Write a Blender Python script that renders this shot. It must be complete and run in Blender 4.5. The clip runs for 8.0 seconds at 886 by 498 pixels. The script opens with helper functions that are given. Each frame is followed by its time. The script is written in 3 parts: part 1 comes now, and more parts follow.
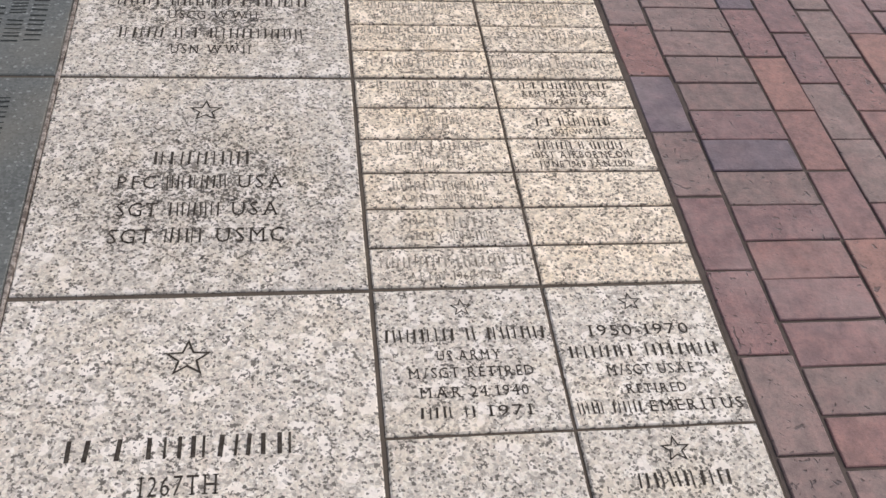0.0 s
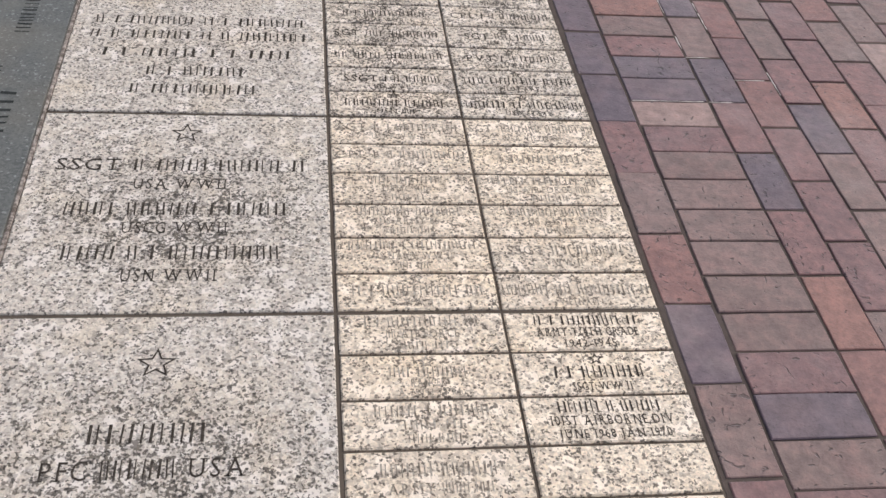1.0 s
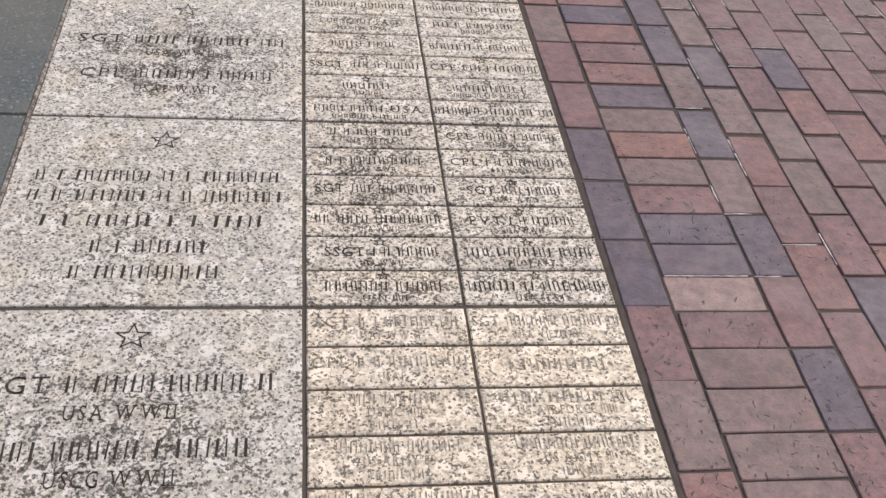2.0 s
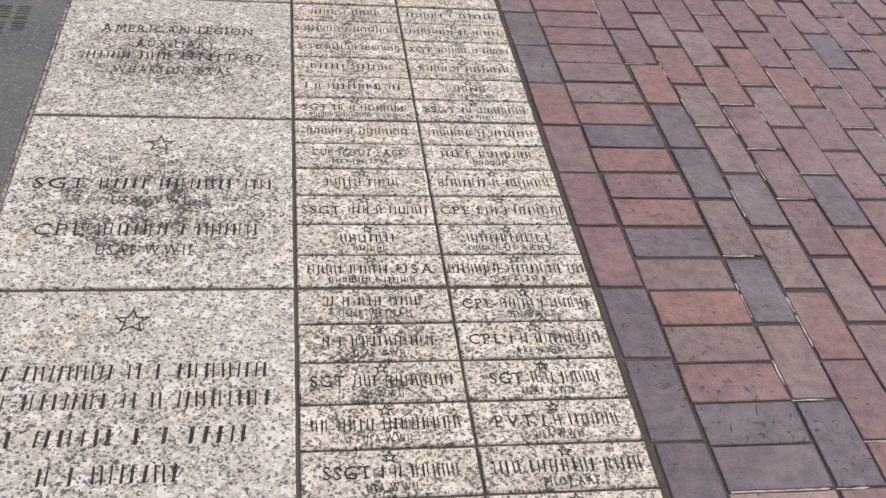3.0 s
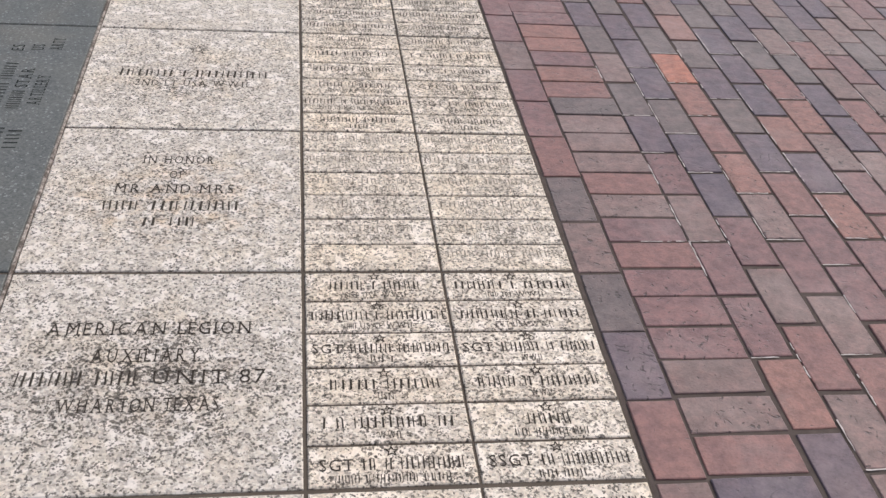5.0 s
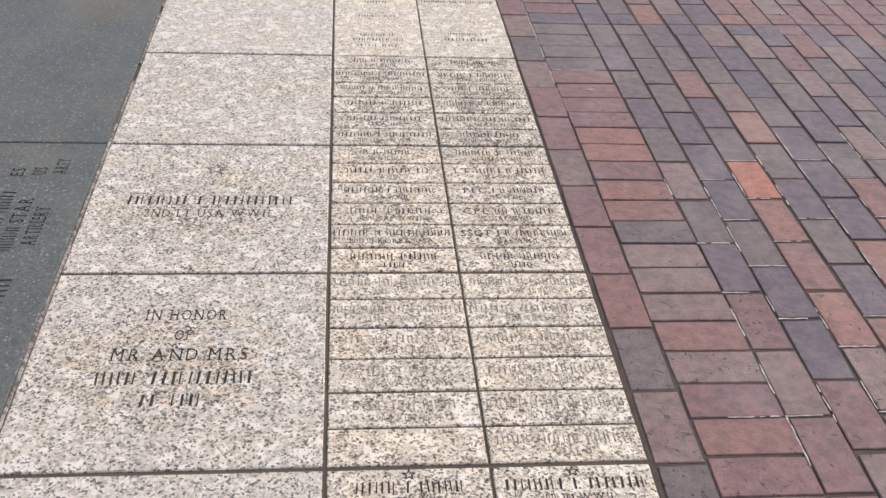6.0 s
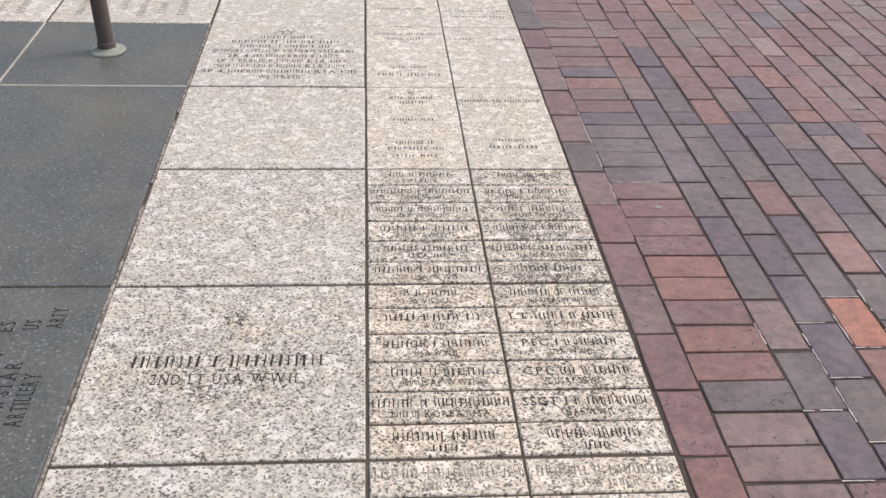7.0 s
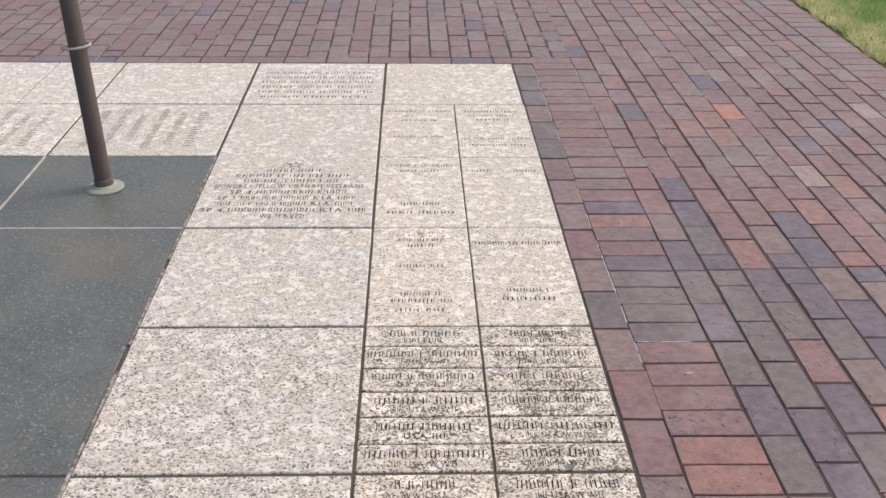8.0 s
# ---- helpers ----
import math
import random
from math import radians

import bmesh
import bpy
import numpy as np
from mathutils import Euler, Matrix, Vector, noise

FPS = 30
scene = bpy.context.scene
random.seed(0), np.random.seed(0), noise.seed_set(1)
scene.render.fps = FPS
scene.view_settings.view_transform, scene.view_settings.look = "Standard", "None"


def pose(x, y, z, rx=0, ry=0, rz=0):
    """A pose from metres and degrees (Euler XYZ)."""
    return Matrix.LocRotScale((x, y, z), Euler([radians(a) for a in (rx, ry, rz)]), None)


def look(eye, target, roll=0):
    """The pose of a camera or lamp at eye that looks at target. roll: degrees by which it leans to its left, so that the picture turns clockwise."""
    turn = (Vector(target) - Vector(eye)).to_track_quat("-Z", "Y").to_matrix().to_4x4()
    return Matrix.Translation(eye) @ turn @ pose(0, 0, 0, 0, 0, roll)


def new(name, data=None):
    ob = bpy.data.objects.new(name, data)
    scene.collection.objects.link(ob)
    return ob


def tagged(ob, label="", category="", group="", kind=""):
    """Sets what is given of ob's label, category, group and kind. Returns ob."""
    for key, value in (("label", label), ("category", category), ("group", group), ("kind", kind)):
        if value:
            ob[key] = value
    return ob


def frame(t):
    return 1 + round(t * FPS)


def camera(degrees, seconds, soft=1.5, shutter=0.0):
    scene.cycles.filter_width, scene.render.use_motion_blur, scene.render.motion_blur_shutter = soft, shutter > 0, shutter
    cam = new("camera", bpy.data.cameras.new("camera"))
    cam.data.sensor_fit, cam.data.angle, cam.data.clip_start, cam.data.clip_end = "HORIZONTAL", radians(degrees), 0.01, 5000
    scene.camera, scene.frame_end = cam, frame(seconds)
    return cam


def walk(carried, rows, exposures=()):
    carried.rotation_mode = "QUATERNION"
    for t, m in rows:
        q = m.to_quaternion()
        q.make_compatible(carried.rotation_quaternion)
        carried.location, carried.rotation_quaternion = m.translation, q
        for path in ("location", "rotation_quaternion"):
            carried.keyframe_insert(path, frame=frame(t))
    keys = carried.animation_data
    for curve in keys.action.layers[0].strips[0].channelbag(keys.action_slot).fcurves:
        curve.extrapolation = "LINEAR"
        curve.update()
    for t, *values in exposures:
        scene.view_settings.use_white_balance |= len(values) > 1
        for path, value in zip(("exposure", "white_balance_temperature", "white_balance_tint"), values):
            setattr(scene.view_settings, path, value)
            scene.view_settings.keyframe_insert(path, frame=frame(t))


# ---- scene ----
cam = camera(47.2, 8.0, soft=1.45)
PATH = [
    (0, (-0.1302, -0.5604, 1.3327), (0.1581, 0.8022, -0.1028), 7.555),
    (0.2, (-0.0836, -0.4614, 1.3440), (0.1707, 0.9104, -0.0891), 6.571),
    (0.5, (-0.0475, -0.3172, 1.3474), (0.1876, 1.0872, -0.0571), 5.999),
    (0.8, (-0.0558, -0.1661, 1.3345), (0.2041, 1.2741, -0.0287), 6.661),
    (1, (-0.0695, -0.0552, 1.3382), (0.2147, 1.3965, -0.0078), 7.415),
    (1.2, (-0.0887, 0.0684, 1.3556), (0.2254, 1.5147, 0.0104), 8.448),
    (1.5, (-0.0747, 0.2223, 1.3515), (0.2452, 1.6868, 0.0276), 8.613),
    (1.7, (-0.0345, 0.3231, 1.3588), (0.2578, 1.7933, 0.0347), 7.846),
    (2.8, (-0.0033, 0.8377, 1.3737), (0.2835, 2.3382, 0.0828), 6.938),
    (3, (-0.0238, 0.9390, 1.3763), (0.2863, 2.4443, 0.0965), 7.402),
    (3.2, (-0.0421, 1.0425, 1.3741), (0.2911, 2.5551, 0.1087), 7.833),
    (3.5, (-0.0299, 1.1817, 1.3651), (0.3018, 2.7199, 0.1306), 7.433),
    (3.8, (0.0254, 1.3175, 1.3816), (0.3142, 2.8720, 0.1569), 5.979),
    (4, (0.0565, 1.4080, 1.3806), (0.3193, 2.9741, 0.1647), 5.203),
    (4.2, (0.0826, 1.5010, 1.3838), (0.3209, 3.0730, 0.1705), 4.365),
    (5.3, (-0.0432, 2.0346, 1.3795), (0.2574, 3.6322, 0.2144), 6.514),
    (5.5, (-0.0289, 2.1236, 1.3801), (0.2498, 3.7343, 0.2277), 5.945),
    (5.8, (-0.0002, 2.2563, 1.3877), (0.2364, 3.8846, 0.2507), 4.997),
    (6, (0.0355, 2.3512, 1.4009), (0.2291, 3.9851, 0.2638), 3.748),
    (6.2, (0.0586, 2.4473, 1.4043), (0.2180, 4.0881, 0.2718), 2.776),
    (6.5, (0.0517, 2.5897, 1.3906), (0.1922, 4.2473, 0.2803), 2.207),
    (6.8, (0.0207, 2.7306, 1.3904), (0.1644, 4.4050, 0.3059), 2.168),
    (7, (0.0016, 2.8119, 1.3968), (0.1500, 4.5016, 0.3372), 2.320),
    (7.2, (-0.0108, 2.8831, 1.3933), (0.1412, 4.5955, 0.3713), 2.337),
    (7.5, (0.0329, 2.9972, 1.3961), (0.1477, 4.7428, 0.4268), 1.408),
    (7.8, (0.0872, 3.0923, 1.4118), (0.1654, 4.8653, 0.4898), 0.618),
    (8, (0.1291, 3.1451, 1.4257), (0.1877, 4.9267, 0.5188), 0.714),
]
walk(cam, [(t, look(eye, target, roll)) for t, eye, target, roll in PATH], [(0.0, 0.02), (1.5, 0.08), (4.0, 0.15), (8.0, 0.2)])

# ---- world, sun ----
world = bpy.data.worlds.new("sky")
scene.world = world
world.use_nodes = True
wt = world.node_tree
wt.nodes.clear()
sky = wt.nodes.new("ShaderNodeTexSky")
sky.sky_type, sky.sun_disc = "NISHITA", False
SUN_EL, SUN_AZ = 52.0, 70.0      # degrees; azimuth clockwise from +y
sky.sun_elevation, sky.sun_rotation = radians(SUN_EL), radians(SUN_AZ)
sky.dust_density, sky.air_density = 4.0, 1.0
bg = wt.nodes.new("ShaderNodeBackground")
bg.inputs["Strength"].default_value = 0.142
wo = wt.nodes.new("ShaderNodeOutputWorld")
haze = wt.nodes.new("ShaderNodeHueSaturation")      # thin high cloud: a paler sky
haze.inputs["Saturation"].default_value = 0.68
wt.links.new(sky.outputs[0], haze.inputs["Color"])
wt.links.new(haze.outputs[0], bg.inputs[0])
wt.links.new(bg.outputs[0], wo.inputs[0])
sun = new("sun", bpy.data.lights.new("sun", "SUN"))
sun.data.energy, sun.data.angle, sun.data.color = 1.25, radians(28), (1.0, 0.955, 0.87)
sx, sy = math.sin(radians(SUN_AZ)), math.cos(radians(SUN_AZ))
sun.matrix_world = look((sx * 30, sy * 30, 30 * math.tan(radians(SUN_EL))), (0, 0, 0))


# ---- materials ----
class Net:
    """Short hand for a node material."""

    def __init__(self, name):
        self.mat = bpy.data.materials.new(name)
        self.mat.use_nodes = True
        self.t = self.mat.node_tree
        self.bsdf = self.t.nodes["Principled BSDF"]

    def n(self, kind, **values):
        node = self.t.nodes.new(kind)
        for key, value in values.items():
            node.inputs[key.replace("_", " ")].default_value = value
        return node

    def link(self, a, b):
        self.t.links.new(a, b)

    def ramp(self, fac, stops, constant=False):
        node = self.t.nodes.new("ShaderNodeValToRGB")
        els = node.color_ramp.elements
        node.color_ramp.interpolation = "CONSTANT" if constant else "LINEAR"
        while len(els) < len(stops):
            els.new(0.5)
        for el, (p, c) in zip(els, stops):
            el.position = p
            el.color = (*c, 1) if len(c) == 3 else (c[0], c[0], c[0], 1)
        self.link(fac, node.inputs[0])
        return node.outputs[0]

    def math(self, op, a, b=0.0, c=0.0, clamp=False):
        node = self.t.nodes.new("ShaderNodeMath")
        node.operation, node.use_clamp = op, clamp
        for i, v in enumerate((a, b, c)):
            if isinstance(v, (int, float)):
                node.inputs[i].default_value = v
            else:
                self.link(v, node.inputs[i])
        return node.outputs[0]

    def mix(self, fac, a, b, blend="MIX"):
        node = self.t.nodes.new("ShaderNodeMix")
        node.data_type, node.blend_type = "RGBA", blend
        for sock, v in ((node.inputs[0], fac), (node.inputs[6], a), (node.inputs[7], b)):
            if isinstance(v, (int, float)):
                sock.default_value = v
            elif isinstance(v, tuple):
                sock.default_value = (*v, 1)
            else:
                self.link(v, sock)
        return node.outputs[2]

    def place(self, scatter=0.0):
        """World position, moved by a random amount for each object."""
        pos = self.n("ShaderNodeNewGeometry").outputs["Position"]
        if not scatter:
            return pos
        rnd = self.n("ShaderNodeObjectInfo").outputs["Random"]
        comb = self.n("ShaderNodeCombineXYZ")
        self.link(self.math("MULTIPLY", rnd, scatter), comb.inputs[0])
        self.link(self.math("MULTIPLY", rnd, scatter * 1.7), comb.inputs[1])
        add = self.n("ShaderNodeVectorMath")
        self.link(pos, add.inputs[0])
        self.link(comb.outputs[0], add.inputs[1])
        return add.outputs[0]

    def noise(self, vec, scale, detail=3.0, rough=0.55):
        node = self.n("ShaderNodeTexNoise", Scale=scale, Detail=detail, Roughness=rough)
        self.link(vec, node.inputs["Vector"])
        return node.outputs["Fac"]

    def cells(self, vec, scale, rand=1.0):
        node = self.n("ShaderNodeTexVoronoi", Scale=scale, Randomness=rand)
        self.link(vec, node.inputs["Vector"])
        sep = self.n("ShaderNodeSeparateColor")
        self.link(node.outputs["Color"], sep.inputs[0])
        return sep.outputs[0]

    def warp(self, vec, scale, amount):
        node = self.n("ShaderNodeTexNoise", Scale=scale, Detail=2.0)
        self.link(vec, node.inputs["Vector"])
        off = self.n("ShaderNodeVectorMath")
        off.operation = "SUBTRACT"
        self.link(node.outputs["Color"], off.inputs[0])
        off.inputs[1].default_value = (0.5, 0.5, 0.5)
        mul = self.n("ShaderNodeVectorMath")
        mul.operation = "MULTIPLY_ADD"
        self.link(off.outputs[0], mul.inputs[0])
        mul.inputs[1].default_value = (amount, amount, amount)
        self.link(vec, mul.inputs[2])
        return mul.outputs[0]

    def prop(self, name):
        node = self.n("ShaderNodeAttribute")
        node.attribute_type, node.attribute_name = "OBJECT", name
        return node.outputs["Fac"]

    def bump(self, height, strength, distance):
        node = self.n("ShaderNodeBump", Strength=strength, Distance=distance)
        self.link(height, node.inputs["Height"])
        self.link(node.outputs[0], self.bsdf.inputs["Normal"])

    def done(self, color, rough, spec=0.5):
        for sock, v in ((self.bsdf.inputs["Base Color"], color), (self.bsdf.inputs["Roughness"], rough)):
            if isinstance(v, (int, float)):
                sock.default_value = v
            elif isinstance(v, tuple):
                sock.default_value = (*v, 1)
            else:
                self.link(v, sock)
        self.bsdf.inputs["Specular IOR Level"].default_value = spec
        return self.mat


def granite_color(net):
    """Speckled pale granite: feldspar, quartz and dark mica grains."""
    vec = net.warp(net.place(7.3), 160, 0.005)
    fine = net.cells(vec, 250)
    mid = net.cells(vec, 120)
    big = net.cells(net.warp(net.place(3.1), 48, 0.016), 47)
    a = net.ramp(fine, [(0.0, (0.36, 0.332, 0.315)), (0.16, (0.54, 0.494, 0.452)), (0.34, (0.68, 0.622, 0.556)),
                        (0.52, (0.75, 0.656, 0.600)), (0.66, (0.79, 0.738, 0.655)), (0.84, (0.90, 0.866, 0.815))], True)
    b = net.ramp(mid, [(0.0, (0.43, 0.400, 0.372)), (0.22, (0.65, 0.594, 0.535)), (0.5, (0.80, 0.728, 0.65)),
                       (0.62, (0.77, 0.716, 0.632)), (0.82, (0.90, 0.866, 0.81))], True)
    grain = net.mix(0.45, a, b)
    pale = net.ramp(big, [(0.0, (0.0,)), (0.80, (0.0,)), (0.82, (0.66,))])
    grain = net.mix(pale, grain, (0.98, 0.925, 0.885))
    # dark mica flakes, denser in patches, and grey quartz between them
    crowd = net.ramp(net.noise(net.place(9.0), 34, 4, 0.6), [(0.34, (0.07,)), (0.68, (0.27,))])
    crowd = net.math("MULTIPLY", crowd, net.math("SUBTRACT", 1.0, net.math("MULTIPLY", net.prop("clean"), 0.85)))
    quartz = net.math("LESS_THAN", net.cells(net.warp(net.place(1.7), 150, 0.007), 160), 0.14)
    grain = net.mix(net.math("MULTIPLY", quartz, net.math("SUBTRACT", 0.55, net.math("MULTIPLY", net.prop("clean"), 0.38))), grain, (0.25, 0.228, 0.215))
    flake = net.math("LESS_THAN", net.cells(net.warp(net.place(5.9), 240, 0.006), 230), crowd)
    grain = net.mix(net.math("MULTIPLY", flake, 0.86), grain, (0.055, 0.046, 0.042))
    blotch = net.noise(net.place(11.0), 9, 4)
    grain = net.mix(net.ramp(blotch, [(0.4, (0.0,)), (0.75, (0.2,))]), grain, (0.66, 0.61, 0.56))
    honey = net.ramp(net.noise(net.place(13.0), 6, 4, 0.6), [(0.5, (0.0,)), (0.74, (0.6,))])
    grain = net.mix(honey, grain, net.mix(1.0, grain, (1.05, 0.985, 0.86), "MULTIPLY"))
    rnd = net.n("ShaderNodeObjectInfo").outputs["Random"]
    grain = net.mix(1.0, grain, net.mix(rnd, (0.825, 0.80, 0.785), (0.905, 0.88, 0.864)), "MULTIPLY")
    # honey-coloured tint of some pieces
    grain = net.mix(net.prop("warm"), grain, net.mix(1.0, grain, (1.22, 1.135, 1.01), "MULTIPLY"))
    # dark lichen and dirt, grain by grain, about the lettering of some pieces
    tc = net.n("ShaderNodeTexCoord").outputs["Object"]
    mp = net.n("ShaderNodeMapping", Location=(0.0, 0.16, 0.0), Scale=(3.3, 4.4, 0.0))
    net.link(net.warp(tc, 9, 0.16), mp.inputs[0])
    grad = net.n("ShaderNodeVectorMath")
    grad.operation = "LENGTH"
    net.link(mp.outputs[0], grad.inputs[0])
    n1 = net.noise(net.place(5.0), 17, 5, 0.7)
    near = net.math("SUBTRACT", 1.15, grad.outputs["Value"], clamp=True)
    amount = net.math("MULTIPLY", net.math("MULTIPLY", near, net.prop("stain")), net.ramp(n1, [(0.38, (0.0,)), (0.6, (1.0,))]))
    iron = net.math("MULTIPLY", net.math("MULTIPLY", near, net.prop("rust")), net.ramp(net.noise(net.place(4.2), 21, 4, 0.65), [(0.46, (0.0,)), (0.64, (1.0,))]), clamp=True)
    grain = net.mix(iron, grain, net.mix(1.0, grain, (0.98, 0.78, 0.56), "MULTIPLY"))
    speck = net.cells(vec, 210)
    hit = net.math("LESS_THAN", speck, net.math("MULTIPLY", amount, 0.85))
    dirt = net.math("ADD", net.math("MULTIPLY", hit, 0.75), net.math("MULTIPLY", amount, 0.18), clamp=True)
    n2 = net.noise(net.place(2.0), 70, 3, 0.6)
    dirt2 = net.ramp(net.math("ADD", net.math("MULTIPLY", n1, 0.6), net.math("MULTIPLY", n2, 0.4)), [(0.54, (0.0,)), (0.66, (0.16,))])
    grain = net.mix(dirt2, grain, net.mix(1.0, grain, (0.60, 0.56, 0.50), "MULTIPLY"))
    return net.mix(dirt, grain, net.mix(1.0, grain, (0.13, 0.118, 0.105), "MULTIPLY"))


net = Net("pale_granite")
col = granite_color(net)
net.bump(net.noise(net.place(7.3), 160, 3), 0.25, 0.002)
M_GRANITE = net.done(col, 0.62, 0.5)

# letters are flat; the dirty dark of their grooves is put into the colour
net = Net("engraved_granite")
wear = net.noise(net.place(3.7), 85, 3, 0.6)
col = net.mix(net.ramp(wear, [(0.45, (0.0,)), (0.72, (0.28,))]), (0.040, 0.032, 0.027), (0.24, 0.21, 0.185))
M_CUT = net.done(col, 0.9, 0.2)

net = Net("worn_engraving")
wear = net.noise(net.place(), 70, 3, 0.6)
col = net.mix(net.ramp(wear, [(0.40, (0.0,)), (0.64, (0.9,))]), (0.17, 0.14, 0.115), (0.50, 0.455, 0.40))
M_FAINT = net.done(col, 0.9, 0.2)

net = Net("dark_granite")
vec = net.place(4.0)
speck = net.cells(vec, 210)
col = net.ramp(speck, [(0.0, (0.082, 0.086, 0.083)), (0.3, (0.112, 0.117, 0.113)), (0.72, (0.140, 0.145, 0.140)),
                       (0.95, (0.25, 0.26, 0.255))], True)
rust = net.noise(net.place(2.0), 2.2, 4, 0.6)
col = net.mix(net.ramp(rust, [(0.48, (0.0,)), (0.72, (0.6,))]), col, (0.20, 0.168, 0.122))
film = net.noise(net.place(6.0), 6, 5, 0.6)
col = net.mix(net.ramp(film, [(0.4, (0.0,)), (0.75, (0.5,))]), col, (0.175, 0.178, 0.165))
net.bump(net.noise(vec, 120, 3), 0.12, 0.001)
M_DARK = net.done(col, net.ramp(film, [(0.3, (0.34,)), (0.75, (0.52,))]), 0.5)

# near-black colour stands for the grooves on the dark panels
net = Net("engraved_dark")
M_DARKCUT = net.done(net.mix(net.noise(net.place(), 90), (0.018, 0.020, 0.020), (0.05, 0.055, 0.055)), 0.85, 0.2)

net = Net("mortar")
vec = net.place()
col = net.mix(net.noise(vec, 9, 4), (0.062, 0.049, 0.040), (0.150, 0.125, 0.105))
net.bump(net.noise(vec, 300, 3), 0.5, 0.002)
M_MORTAR = net.done(col, 0.95, 0.2)

net = Net("sealant")
vec = net.place()
M_CAULK = net.done(net.mix(net.ramp(net.noise(vec, 60, 4, 0.7), [(0.42, (0.0,)), (0.68, (1.0,))]), (0.12, 0.097, 0.084), (0.52, 0.46, 0.42)), 0.85, 0.3)

net = Net("pale_sealant")
vec = net.place()
M_PALE = net.done(net.mix(net.noise(vec, 22, 4), (0.32, 0.285, 0.25), (0.60, 0.56, 0.51)), 0.85, 0.3)

net = Net("joint_sand")
vec = net.place()
col = net.mix(net.noise(vec, 40, 3), (0.058, 0.045, 0.041), (0.135, 0.108, 0.098))
net.bump(net.noise(vec, 400, 2), 0.5, 0.002)
M_SAND = net.done(col, 0.95, 0.2)


net = Net("salt_bloom")
vec = net.place()
M_SALT = net.done(net.mix(net.noise(vec, 110, 4, 0.75), (0.22, 0.18, 0.17), (0.84, 0.78, 0.76)), 0.95, 0.2)


def brick_material(name, base, other, flash):
    """Fired clay paver: flashed tones, pits, scuffs and faint bloom."""
    net = Net(name)
    info = net.n("ShaderNodeObjectInfo").outputs["Random"]
    geo = net.n("ShaderNodeNewGeometry")
    rnd = net.math("FRACT", net.math("ADD", info, geo.outputs["Random Per Island"]))
    comb = net.n("ShaderNodeCombineXYZ")
    for k, f in enumerate((13.0, 7.7, 21.0)):
        net.link(net.math("MULTIPLY", rnd, f), comb.inputs[k])
    add = net.n("ShaderNodeVectorMath")
    net.link(geo.outputs["Position"], add.inputs[0])
    net.link(comb.outputs[0], add.inputs[1])
    vec = add.outputs[0]
    col = net.mix(rnd, base, other)
    cloud = net.noise(vec, 13, 3, 0.55)
    col = net.mix(net.ramp(cloud, [(0.45, (0.0,)), (0.72, (0.5,))]), col, flash)
    tone = net.noise(vec, 34, 4, 0.65)
    col = net.mix(net.ramp(tone, [(0.33, (0.75,)), (0.54, (0.0,))]), col, net.mix(1.0, col, (0.62, 0.62, 0.64), "MULTIPLY"))
    col = net.mix(net.ramp(tone, [(0.52, (0.0,)), (0.76, (0.85,))]), col, net.mix(1.0, col, (1.40, 1.30, 1.26), "MULTIPLY"))
    grit = net.noise(vec, 170, 4, 0.7)
    col = net.mix(net.ramp(grit, [(0.5, (0.0,)), (0.68, (0.55,))]), col, net.mix(1.0, col, (0.58, 0.56, 0.56), "MULTIPLY"))
    bloom = net.noise(net.place(), 2.6, 5, 0.7)
    col = net.mix(net.ramp(bloom, [(0.5, (0.0,)), (0.78, (0.35,))]), col, (0.38, 0.31, 0.30))
    # nicks and short dark scratches that lie each way, many on some bricks and few on others
    pits = []
    worn = net.math("MULTIPLY", net.math("SUBTRACT", net.math("FRACT", net.math("MULTIPLY", rnd, 9.37)), 0.66), 0.10)
    for turn, off, stretch in ((0.5, 0.0, 2.6), (2.1, 4.0, 1.7)):
        spin = net.n("ShaderNodeVectorRotate")
        spin.rotation_type = "Z_AXIS"
        net.link(net.math("MULTIPLY_ADD", rnd, 47.0, turn), spin.inputs["Angle"])
        net.link(net.warp(vec, 18, 0.03), spin.inputs["Vector"])
        mp = net.n("ShaderNodeMapping", Location=(off, off, 0.0), Scale=(1.0, stretch, 1.0))
        net.link(spin.outputs[0], mp.inputs[0])
        pits.append(net.noise(mp.outputs[0], 44, 2, 0.5))
    pit = net.math("ADD", net.math("MAXIMUM", pits[0], pits[1]), worn)
    col = net.mix(net.ramp(pit, [(0.675, (0.0,)), (0.725, (0.65,))]), col, (0.045, 0.034, 0.036))
    net.bump(net.math("ADD", net.math("MULTIPLY", grit, 0.5), net.math("SUBTRACT", tone, net.math("MULTIPLY", net.ramp(pit, [(0.68, (0.0,)), (0.75, (1.0,))]), 0.8))), 0.8, 0.003)
    net.bsdf.inputs["Sheen Weight"].default_value, net.bsdf.inputs["Sheen Roughness"].default_value = 0.22, 0.45   # sheen that brightens the bricks at grazing angles
    return net.done(net.mix(1.0, col, (1.17, 1.165, 1.165), "MULTIPLY"), 0.58, 0.4)


